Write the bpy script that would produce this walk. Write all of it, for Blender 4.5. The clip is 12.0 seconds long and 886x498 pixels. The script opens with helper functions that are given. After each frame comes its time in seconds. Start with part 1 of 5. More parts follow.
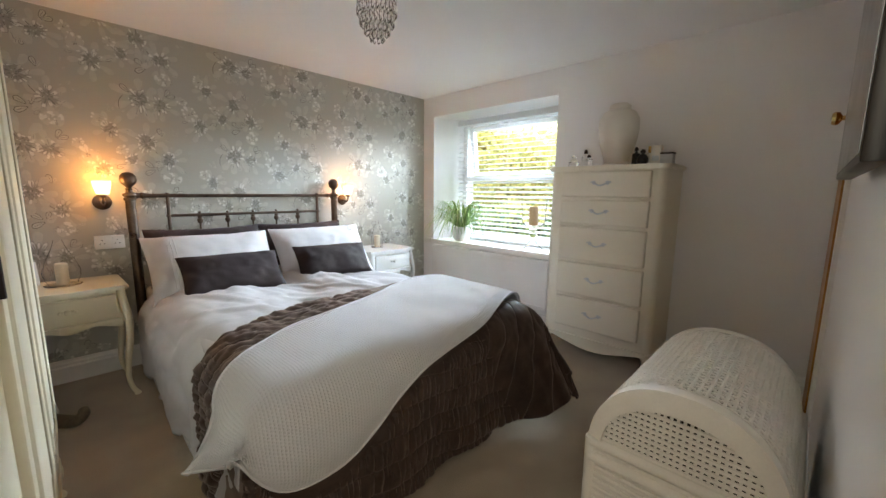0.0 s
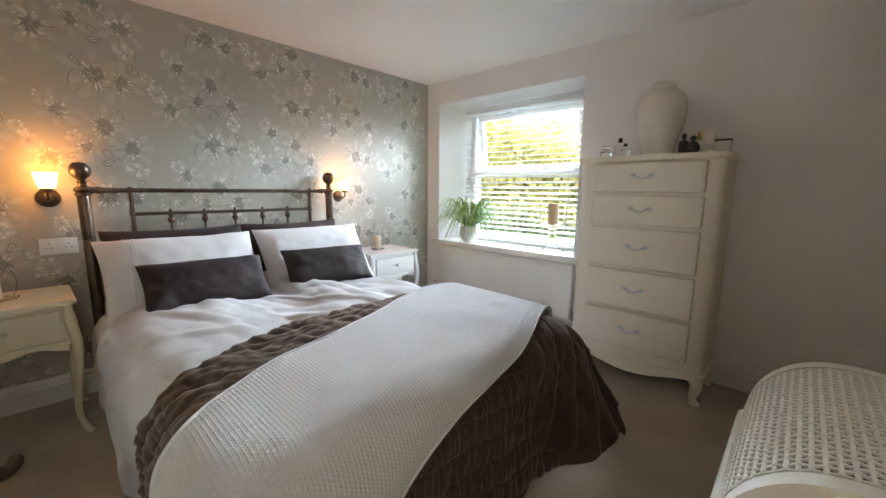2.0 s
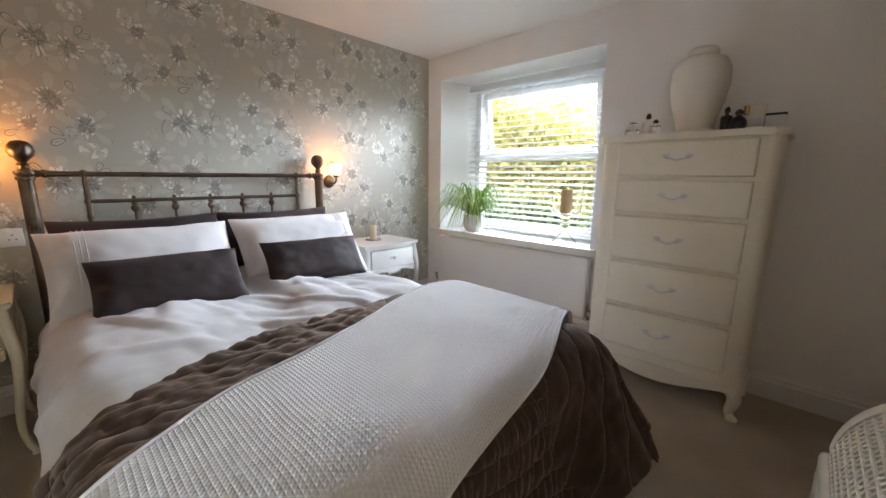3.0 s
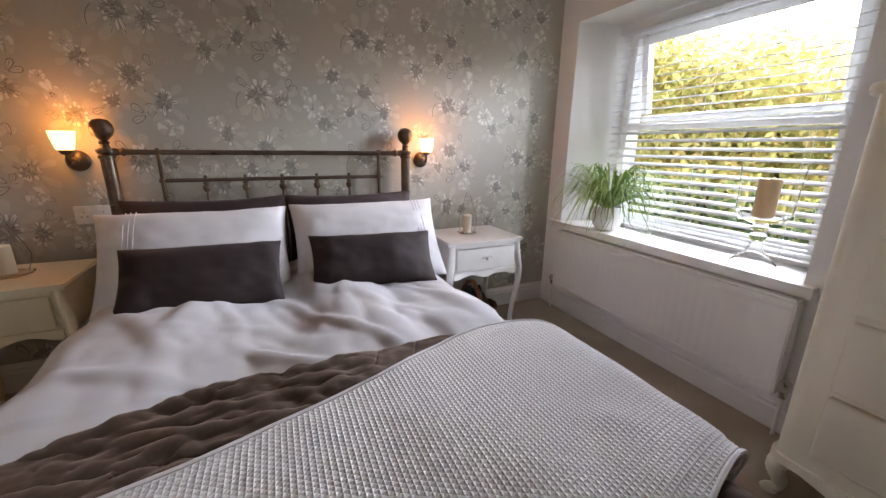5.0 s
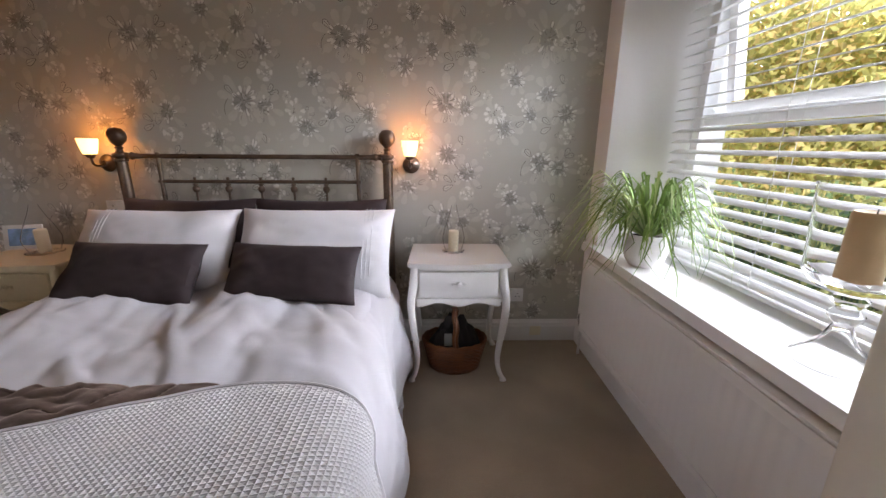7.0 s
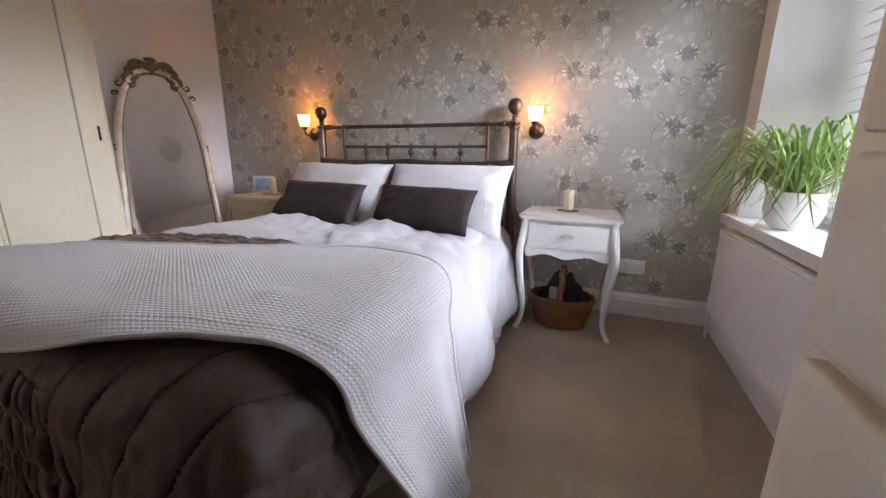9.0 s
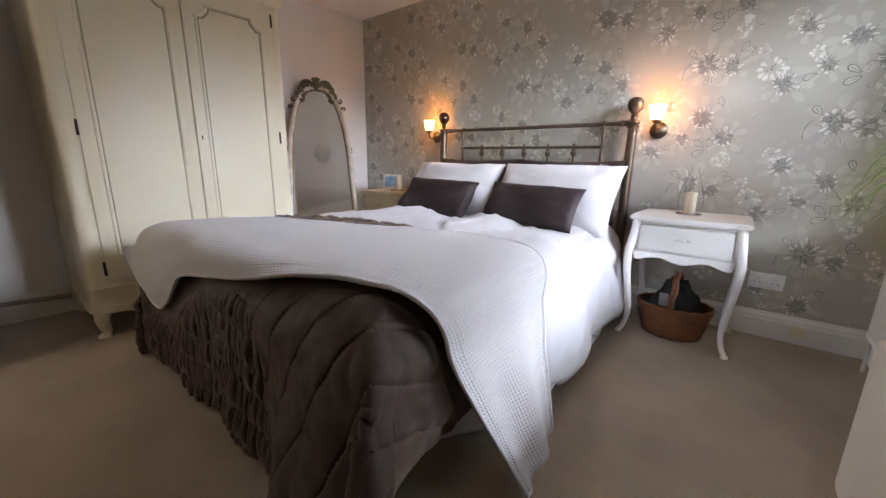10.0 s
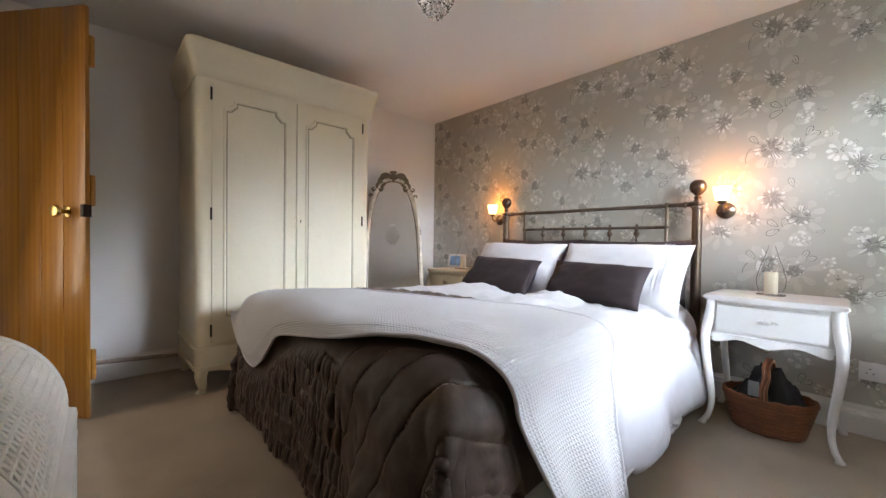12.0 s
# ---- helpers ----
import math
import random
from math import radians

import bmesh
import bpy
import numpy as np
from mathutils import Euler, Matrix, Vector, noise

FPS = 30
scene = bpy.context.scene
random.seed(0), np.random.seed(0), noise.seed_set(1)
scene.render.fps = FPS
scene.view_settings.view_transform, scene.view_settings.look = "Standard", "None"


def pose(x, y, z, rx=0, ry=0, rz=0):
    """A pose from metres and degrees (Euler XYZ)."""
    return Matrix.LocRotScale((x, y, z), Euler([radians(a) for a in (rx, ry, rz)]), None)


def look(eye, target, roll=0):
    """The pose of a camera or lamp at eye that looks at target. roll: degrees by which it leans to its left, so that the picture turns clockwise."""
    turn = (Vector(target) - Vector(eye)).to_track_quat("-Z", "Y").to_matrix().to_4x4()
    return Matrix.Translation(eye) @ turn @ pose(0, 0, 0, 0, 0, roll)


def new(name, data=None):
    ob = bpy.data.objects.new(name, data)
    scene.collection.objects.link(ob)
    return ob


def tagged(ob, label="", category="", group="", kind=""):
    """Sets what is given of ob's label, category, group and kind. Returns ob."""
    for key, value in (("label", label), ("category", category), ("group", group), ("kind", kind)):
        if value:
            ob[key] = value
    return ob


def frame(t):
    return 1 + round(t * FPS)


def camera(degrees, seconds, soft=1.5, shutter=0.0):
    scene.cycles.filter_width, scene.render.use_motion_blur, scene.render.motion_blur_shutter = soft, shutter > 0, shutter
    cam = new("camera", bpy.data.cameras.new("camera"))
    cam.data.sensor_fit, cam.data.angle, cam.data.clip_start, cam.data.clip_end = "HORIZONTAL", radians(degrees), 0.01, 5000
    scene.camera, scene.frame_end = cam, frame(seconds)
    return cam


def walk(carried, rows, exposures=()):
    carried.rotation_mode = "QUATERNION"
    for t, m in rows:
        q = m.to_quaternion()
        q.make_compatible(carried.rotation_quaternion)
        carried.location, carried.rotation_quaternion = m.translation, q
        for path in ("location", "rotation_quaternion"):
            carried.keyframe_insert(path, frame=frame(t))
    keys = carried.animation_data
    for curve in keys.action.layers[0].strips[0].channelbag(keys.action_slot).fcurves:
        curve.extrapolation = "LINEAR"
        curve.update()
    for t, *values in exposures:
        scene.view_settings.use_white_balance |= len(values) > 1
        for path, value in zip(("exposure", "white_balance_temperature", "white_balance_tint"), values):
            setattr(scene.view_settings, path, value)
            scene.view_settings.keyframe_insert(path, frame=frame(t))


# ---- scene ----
cam = camera(99.0, 12.0)
PATH = [
    (0, (0.11, 0.894, 1.177), (1.526, 2.274, 0.876), 0.6),
    (0.5, (0.135, 0.946, 1.166), (1.553, 2.325, 0.866), 0.6),
    (1, (0.165, 1.003, 1.168), (1.585, 2.379, 0.866), 0.6),
    (1.5, (0.213, 1.109, 1.165), (1.642, 2.475, 0.861), 0.6),
    (2, (0.3, 1.235, 1.155), (1.733, 2.595, 0.843), 0.6),
    (2.5, (0.383, 1.318, 1.143), (1.816, 2.673, 0.81), 0.6),
    (2.7, (0.432, 1.361, 1.139), (1.86, 2.715, 0.787), 0.6),
    (4.3, (0.865, 1.653, 1.174), (2.035, 3.197, 0.676), 0.7),
    (4.5, (0.938, 1.679, 1.179), (2.011, 3.286, 0.666), 0.7),
    (5, (1.128, 1.744, 1.173), (1.915, 3.507, 0.65), 0.7),
    (5.5, (1.397, 1.763, 1.191), (1.95, 3.61, 0.658), 0.5),
    (6, (1.666, 1.778, 1.211), (2.04, 3.668, 0.673), 0.4),
    (6.5, (1.927, 1.843, 1.205), (2.131, 3.759, 0.668), 0.3),
    (6.7, (2.024, 1.871, 1.201), (2.151, 3.796, 0.67), 0.3),
    (8.3, (2.283, 1.744, 1.022), (1.969, 3.662, 0.549), 0.6),
    (8.5, (2.326, 1.721, 0.971), (1.88, 3.618, 0.522), 0.5),
    (9, (2.352, 1.605, 0.935), (1.638, 3.412, 0.46), 0.6),
    (9.5, (2.43, 1.541, 0.935), (1.44, 3.212, 0.458), 0.4),
    (10, (2.459, 1.475, 0.911), (1.243, 2.994, 0.449), 0.8),
    (10.5, (2.49, 1.448, 0.902), (1.105, 2.817, 0.444), 0.8),
    (11, (2.503, 1.411, 0.904), (1.055, 2.735, 0.513), 0.9),
    (11.5, (2.515, 1.394, 0.893), (1.046, 2.723, 0.617), 0.8),
    (12, (2.519, 1.362, 0.889), (1.038, 2.705, 0.85), 0.8),
]
walk(cam, [(t, look(eye, target, roll)) for t, eye, target, roll in PATH],
     [(0, 1.86, 6500, 4), (2.5, 1.68, 6600, 7), (4.5, 1.26, 6900, 16), (6.5, 0.9, 7150, 20), (8.5, 1.1, 6950, 20), (10.5, 1.62, 6700, 13), (12, 1.78, 6650, 11)])

# ---- light ----
world = bpy.data.worlds.new("sky")
scene.world = world
world.use_nodes = True
wn = world.node_tree
sky = wn.nodes.new("ShaderNodeTexSky")
sky.sky_type, sky.sun_disc = "NISHITA", False
sky.sun_elevation, sky.sun_rotation = radians(38), radians(200)
wn.links.new(sky.outputs[0], wn.nodes["Background"].inputs[0])
wn.nodes["Background"].inputs[1].default_value = 0.15
SUN = new("sun", bpy.data.lights.new("sun", "SUN"))
SUN.data.energy, SUN.data.angle, SUN.data.color = 3.4, radians(0.6), (1.0, 0.94, 0.84)
SUN.matrix_world = look((0, 0, 0), (0.75, 0.45, -0.6))
SKYPANE = new("window_skylight", bpy.data.lights.new("window_skylight", "AREA"))
SKYPANE.data.shape, SKYPANE.data.size, SKYPANE.data.size_y = "RECTANGLE", 17.0, 4.0
SKYPANE.data.energy, SKYPANE.data.color = 4500.0, (0.75, 0.86, 1.0)
SKYPANE.matrix_world = look((12.0, 5.2, 4.0), (3.3, 4.5, 1.3))
HALL = new("hall_light", bpy.data.lights.new("hall_light", "AREA"))
HALL.data.shape, HALL.data.size, HALL.data.size_y = "RECTANGLE", 0.22, 1.4
HALL.data.energy, HALL.data.color = 1.8, (1.0, 0.88, 0.72)
HALL.matrix_world = look((0.05, 0.79, 1.2), (1.6, 1.80, 0.7))
BULB_POWER = 0.62

# ---- node materials ----
def material(name, colour, rough=0.6, metal=0.0, vary=0.12, scale=6.0, fine=120.0, bump=0.05, sheen=0.0, coat=0.0, island=0.0, fine_depth=0.002, spec=0.5):
    """A painted, woven or metal surface: base colour with broad stains, fine grain and relief."""
    m = bpy.data.materials.new(name)
    m.use_nodes = True
    t = m.node_tree
    b = t.nodes["Principled BSDF"]
    co = t.nodes.new("ShaderNodeTexCoord")
    broad, grain = t.nodes.new("ShaderNodeTexNoise"), t.nodes.new("ShaderNodeTexNoise")
    broad.inputs["Scale"].default_value, broad.inputs["Detail"].default_value = scale, 5
    grain.inputs["Scale"].default_value, grain.inputs["Detail"].default_value = fine, 3
    for n in (broad, grain):
        t.links.new(co.outputs["Object"], n.inputs["Vector"])
    add = t.nodes.new("ShaderNodeMath")
    add.operation = "MULTIPLY_ADD"
    t.links.new(grain.outputs["Fac"], add.inputs[0])
    add.inputs[1].default_value = 0.5
    t.links.new(broad.outputs["Fac"], add.inputs[2])
    ramp = t.nodes.new("ShaderNodeMapRange")
    ramp.inputs["From Min"].default_value, ramp.inputs["From Max"].default_value = 0.45, 1.05
    ramp.inputs["To Min"].default_value, ramp.inputs["To Max"].default_value = 1 - vary, 1 + vary
    t.links.new(add.outputs[0], ramp.inputs["Value"])
    mul = t.nodes.new("ShaderNodeVectorMath")
    mul.operation = "SCALE"
    mul.inputs[0].default_value = colour
    t.links.new(ramp.outputs[0], mul.inputs["Scale"])
    last = mul.outputs[0]
    if island:
        g, hs = t.nodes.new("ShaderNodeNewGeometry"), t.nodes.new("ShaderNodeMapRange")
        hs.inputs["To Min"].default_value, hs.inputs["To Max"].default_value = 1 - island, 1 + island
        t.links.new(g.outputs["Random Per Island"], hs.inputs["Value"])
        again = t.nodes.new("ShaderNodeVectorMath")
        again.operation = "SCALE"
        t.links.new(last, again.inputs[0])
        t.links.new(hs.outputs[0], again.inputs["Scale"])
        last = again.outputs[0]
    t.links.new(last, b.inputs["Base Color"])
    rr = t.nodes.new("ShaderNodeMapRange")
    rr.inputs["To Min"].default_value, rr.inputs["To Max"].default_value = max(0.02, rough - 0.08), min(1, rough + 0.08)
    t.links.new(broad.outputs["Fac"], rr.inputs["Value"])
    t.links.new(rr.outputs[0], b.inputs["Roughness"])
    b.inputs["Metallic"].default_value = metal
    b.inputs["Sheen Weight"].default_value = sheen
    b.inputs["Coat Weight"].default_value = coat
    b.inputs["Specular IOR Level"].default_value = spec
    if bump:
        bp = t.nodes.new("ShaderNodeBump")
        bp.inputs["Strength"].default_value, bp.inputs["Distance"].default_value = bump, fine_depth
        t.links.new(grain.outputs["Fac"], bp.inputs["Height"])
        t.links.new(bp.outputs[0], b.inputs["Normal"])
    return m


def glass(name, colour=(1, 1, 1), rough=0.0, ior=1.45):
    m = bpy.data.materials.new(name)
    m.use_nodes = True
    b = m.node_tree.nodes["Principled BSDF"]
    b.inputs["Base Color"].default_value = (*colour, 1)
    b.inputs["Roughness"].default_value, b.inputs["IOR"].default_value = rough, ior
    b.inputs["Transmission Weight"].default_value = 1.0
    return m


def waffle(name, colour):
    """Cotton waffle weave: square pockets 13 mm wide, from the cloth's own lengths."""
    m = material(name, colour, 0.9, vary=0.05, scale=3, fine=300, bump=0.1, sheen=0.2)
    t = m.node_tree
    uv, sep = t.nodes.new("ShaderNodeUVMap"), t.nodes.new("ShaderNodeSeparateXYZ")
    t.links.new(uv.outputs[0], sep.inputs[0])
    waves = []
    for i in (0, 1):
        k, w, p = (t.nodes.new("ShaderNodeMath") for _ in range(3))
        k.operation, w.operation, p.operation = "MULTIPLY", "SINE", "ABSOLUTE"
        k.inputs[1].default_value = math.pi / 0.0115
        t.links.new(sep.outputs[i], k.inputs[0])
        t.links.new(k.outputs[0], w.inputs[0])
        t.links.new(w.outputs[0], p.inputs[0])
        waves.append(p)
    mn = t.nodes.new("ShaderNodeMath")
    mn.operation = "MINIMUM"
    t.links.new(waves[0].outputs[0], mn.inputs[0])
    t.links.new(waves[1].outputs[0], mn.inputs[1])
    bp = t.nodes.new("ShaderNodeBump")
    bp.inputs["Strength"].default_value, bp.inputs["Distance"].default_value, bp.invert = 0.7, 0.004, True
    t.links.new(mn.outputs[0], bp.inputs["Height"])
    t.links.new(bp.outputs[0], t.nodes["Principled BSDF"].inputs["Normal"])
    return m


def wood(name, light, dark, scale=1.0):
    """Planed pine with long grain along local z and a few knots."""
    m = bpy.data.materials.new(name)
    m.use_nodes = True
    t = m.node_tree
    b = t.nodes["Principled BSDF"]
    co, mp, nz, wv, rp = (t.nodes.new(k) for k in ("ShaderNodeTexCoord", "ShaderNodeMapping", "ShaderNodeTexNoise", "ShaderNodeTexWave", "ShaderNodeValToRGB"))
    rnd, comb, sc = t.nodes.new("ShaderNodeObjectInfo"), t.nodes.new("ShaderNodeVectorMath"), t.nodes.new("ShaderNodeVectorMath")
    sc.operation = "SCALE"
    sc.inputs[0].default_value = (3.1, 1.7, 5.3)
    t.links.new(rnd.outputs["Random"], sc.inputs["Scale"])
    t.links.new(co.outputs["Object"], comb.inputs[0])
    t.links.new(sc.outputs[0], comb.inputs[1])
    mp.inputs["Scale"].default_value = (9 * scale, 9 * scale, 0.6 * scale)
    t.links.new(comb.outputs[0], mp.inputs["Vector"])
    nz.inputs["Scale"].default_value, nz.inputs["Detail"].default_value, nz.inputs["Distortion"].default_value = 2.2, 6, 0.8
    t.links.new(mp.outputs[0], nz.inputs["Vector"])
    wv.inputs["Scale"].default_value, wv.inputs["Distortion"].default_value = 1.1, 5
    t.links.new(mp.outputs[0], wv.inputs["Vector"])
    mx = t.nodes.new("ShaderNodeMath")
    mx.operation = "MULTIPLY_ADD"
    mx.inputs[1].default_value = 0.3
    t.links.new(wv.outputs["Fac"], mx.inputs[0])
    t.links.new(nz.outputs["Fac"], mx.inputs[2])
    rp.color_ramp.elements[0].position, rp.color_ramp.elements[1].position = 0.35, 0.95
    rp.color_ramp.elements[0].color, rp.color_ramp.elements[1].color = (*dark, 1), (*light, 1)
    t.links.new(mx.outputs[0], rp.inputs[0])
    t.links.new(rp.outputs[0], b.inputs["Base Color"])
    b.inputs["Roughness"].default_value = 0.38
    b.inputs["Coat Weight"].default_value = 0.15
    return m


def glow(name, colour, strength):
    m = bpy.data.materials.new(name)
    m.use_nodes = True
    b = m.node_tree.nodes["Principled BSDF"]
    b.inputs["Base Color"].default_value = (0.9, 0.85, 0.75, 1)
    b.inputs["Emission Color"].default_value = (*colour, 1)
    b.inputs["Emission Strength"].default_value = strength
    b.inputs["Roughness"].default_value = 0.3
    return m


WALL = material("wall_emulsion", (0.85, 0.84, 0.83), 0.75, vary=0.025, scale=1.4, fine=90, bump=0.12)
CEIL = material("ceiling_emulsion", (0.87, 0.85, 0.84), 0.85, vary=0.02, scale=1.2, fine=70, bump=0.12)
PAPER = material("silver_wallpaper", (0.50, 0.485, 0.43), 0.62, metal=0.22, vary=0.04, scale=3, fine=160, bump=0.06)
PETAL = material("pearl_print", (0.76, 0.75, 0.70), 0.55, metal=0.2, vary=0.10, scale=30, fine=200, bump=0.0)
LINE = material("grey_print", (0.20, 0.19, 0.165), 0.5, metal=0.2, vary=0.15, scale=30, fine=200, bump=0.0)
MIDTONE = material("soft_grey_print", (0.35, 0.335, 0.295), 0.5, metal=0.25, vary=0.15, scale=30, fine=200, bump=0.0)
FAINT = material("faint_print", (0.57, 0.555, 0.495), 0.56, metal=0.25, vary=0.08, scale=30, fine=200, bump=0.0)
CARPET = material("taupe_carpet", (0.36, 0.285, 0.205), 0.95, vary=0.24, scale=3.2, fine=190, bump=0.6, sheen=0.3, fine_depth=0.006)
SKIRT = material("white_gloss", (0.80, 0.79, 0.77), 0.35, vary=0.02, scale=3, fine=60, bump=0.03)
CREAM = material("cream_paint", (0.80, 0.74, 0.57), 0.42, vary=0.04, scale=3, fine=60, bump=0.05)
# darker cream that paints the shade of the wardrobe's moulding grooves
GROOVE_SHADE = material("groove_shade", (0.42, 0.37, 0.25), 0.5, vary=0.2, scale=12, fine=80, bump=0.05)
CHESTP = material("ivory_paint", (0.80, 0.755, 0.64), 0.42, vary=0.03, scale=3, fine=60, bump=0.05)
WHITE = material("white_paint", (0.82, 0.81, 0.79), 0.38, vary=0.02, scale=4, fine=70, bump=0.03)
UPVC = material("white_plastic", (0.86, 0.87, 0.87), 0.28, vary=0.01, scale=4, fine=70, bump=0.0)
SLAT = material("blind_slat", (0.84, 0.84, 0.83), 0.45, vary=0.02, scale=5, fine=90, bump=0.0)
BRONZE = material("antique_bronze", (0.17, 0.13, 0.10), 0.3, metal=0.9, vary=0.3, scale=14, fine=120, bump=0.04)
DARKMETAL = material("dark_iron", (0.035, 0.028, 0.025), 0.45, metal=0.8, vary=0.2, scale=20, fine=150, bump=0.05)
BRASS = material("brass", (0.62, 0.42, 0.16), 0.25, metal=1.0, vary=0.15, scale=30, fine=150, bump=0.02)
CHROME = material("pewter", (0.55, 0.54, 0.52), 0.28, metal=1.0, vary=0.15, scale=30, fine=150, bump=0.02)
LINEN = material("white_linen", (0.515, 0.505, 0.53), 0.9, vary=0.03, scale=5, fine=420, bump=0.2, sheen=0.2)
PILLOW = material("white_cotton", (0.65, 0.637, 0.655), 0.9, vary=0.03, scale=5, fine=420, bump=0.15, sheen=0.2)
DARKSILK = material("aubergine_satin", (0.030, 0.019, 0.021), 0.7, vary=0.15, scale=5, fine=300, bump=0.15, sheen=0.05, spec=0.3)
VELVET = material("brown_velvet", (0.042, 0.025, 0.018), 0.55, vary=0.45, scale=9, fine=90, bump=0.35, sheen=0.36, spec=0.3)
VELVET.node_tree.nodes["Principled BSDF"].inputs["Sheen Tint"].default_value = (0.62, 0.48, 0.41, 1)
THROW = waffle("waffle_cotton", (0.64, 0.63, 0.64))
MATTRESS = material("mattress_ticking", (0.42, 0.41, 0.40), 0.9, vary=0.05, scale=4, fine=200, bump=0.1)
PINE = wood("varnished_pine", (0.42, 0.19, 0.028), (0.31, 0.13, 0.016))
WICKERW = material("white_wicker", (0.85, 0.83, 0.77), 0.55, vary=0.06, scale=12, fine=160, bump=0.15)
WICKERB = material("brown_willow", (0.19, 0.062, 0.018), 0.5, vary=0.3, scale=14, fine=120, bump=0.2, island=0.25)
# near-black colour for the shade seen through the open weave
INSIDE_SHADE = material("wicker_inside_shade", (0.035, 0.03, 0.025), 0.9, vary=0.1)
BLACK = material("black_plastic", (0.012, 0.012, 0.013), 0.3, vary=0.1)
SCREEN = material("television_glass", (0.02, 0.02, 0.022), 0.12, vary=0.02, bump=0.0)
SILVERGILT = material("silver_gilt", (0.60, 0.55, 0.47), 0.42, metal=0.55, vary=0.3, scale=18, fine=140, bump=0.2)
GILTDARK = material("tarnished_gilt", (0.17, 0.135, 0.09), 0.5, metal=0.5, vary=0.35, scale=26, fine=140, bump=0.25)
MIRROR = material("mirror_silver", (0.86, 0.87, 0.86), 0.03, metal=1.0, vary=0.01, bump=0.0)
CERAMIC = material("cream_glaze", (0.76, 0.72, 0.65), 0.4, vary=0.03, scale=20, fine=200, bump=0.0, coat=0.1)
POTW = material("white_glaze", (0.75, 0.74, 0.72), 0.3, vary=0.1, scale=16, fine=100, bump=0.1)
PIPEP = material("old_pipe_paint", (0.40, 0.33, 0.27), 0.5, vary=0.1)
SOIL = material("potting_soil", (0.03, 0.022, 0.016), 0.95, vary=0.3)
LEAFG = material("leaf_green", (0.19, 0.31, 0.07), 0.45, vary=0.2, scale=14, fine=60, bump=0.0, island=0.3)
LEAFP = material("leaf_pale", (0.42, 0.50, 0.22), 0.45, vary=0.15, scale=14, fine=60, bump=0.0, island=0.2)
WAX = material("ivory_wax", (0.80, 0.74, 0.58), 0.5, vary=0.03, bump=0.0)
TANWAX = material("tan_wax", (0.62, 0.44, 0.24), 0.5, vary=0.04, bump=0.0)
GLASS = glass("clear_glass")
THINGLASS = glass("thin_blown_glass", (1, 1, 1), 0.0, 1.09)
PANE = glass("window_glass", (1, 1, 1), 0.0, 1.02)
SHADE = glow("lit_opal_shade", (1.0, 0.60, 0.22), 1.8)
GRASS = material("lawn", (0.07, 0.11, 0.03), 0.9, vary=0.3, scale=2, fine=60)
SHRUBG = material("shrub_leaf", (0.10, 0.17, 0.06), 0.6, vary=0.25, scale=3, fine=30, bump=0.0, island=0.4)
HEDGE = material("hedge_leaf", (0.46, 0.46, 0.18), 0.6, vary=0.25, scale=3, fine=30, bump=0.0, island=0.4)
AUTUMN = material("autumn_leaf", (0.62, 0.52, 0.24), 0.6, vary=0.25, scale=3, fine=30, bump=0.0, island=0.4)


def let_light_through(m, share, colour):
    """Thin leaves glow with the light behind them."""
    t = m.node_tree
    out = [n for n in t.nodes if n.type == "OUTPUT_MATERIAL"][0]
    solid = t.nodes["Principled BSDF"]
    thin, mix = t.nodes.new("ShaderNodeBsdfTranslucent"), t.nodes.new("ShaderNodeMixShader")
    thin.inputs["Color"].default_value = (*colour, 1)
    mix.inputs[0].default_value = share
    t.links.new(solid.outputs[0], mix.inputs[1])
    t.links.new(thin.outputs[0], mix.inputs[2])
    t.links.new(mix.outputs[0], out.inputs["Surface"])


let_light_through(SLAT, 0.35, (0.82, 0.82, 0.80))
let_light_through(HEDGE, 0.45, (0.50, 0.50, 0.18))
let_light_through(AUTUMN, 0.45, (0.62, 0.46, 0.18))
BARK = material("bark", (0.06, 0.045, 0.03), 0.9, vary=0.3, scale=6, fine=60, bump=0.5)
STONE = material("outside_stone", (0.36, 0.31, 0.24), 0.9, vary=0.2, scale=3, fine=50, bump=0.4)
SATCHEL = material("black_cloth", (0.012, 0.012, 0.014), 0.75, vary=0.2, fine=200)
TAGGREY = material("grey_webbing", (0.22, 0.24, 0.25), 0.7, vary=0.1)
PALECARD = material("pale_card", (0.62, 0.64, 0.66), 0.6, vary=0.08)
PHOTO = material("photo_print", (0.25, 0.42, 0.68), 0.25, vary=0.5, scale=16, fine=40, bump=0.0)

# ---- building blocks ----
def mesh_of(name, bm, mats, smooth=False):
    me = bpy.data.meshes.new(name)
    bmesh.ops.recalc_face_normals(bm, faces=bm.faces)
    bm.to_mesh(me)
    bm.free()
    for m in (mats if isinstance(mats, (list, tuple)) else [mats]):
        me.materials.append(m)
    if smooth:
        me.polygons.foreach_set("use_smooth", [True] * len(me.polygons))
        me.set_sharp_from_angle(angle=radians(38))
    return me


def part(name, bm, mats, parent=None, label="", smooth=True):
    ob = new(name, mesh_of(name, bm, mats, smooth))
    if parent:
        ob.parent = parent
    if label:
        ob["label"] = label
    return ob


def thing(name, label, category, m=Matrix(), group="", kind=""):
    ob = new(name)
    ob.empty_display_size = 0.1
    ob.matrix_world = m
    return tagged(ob, label, category, group, kind)


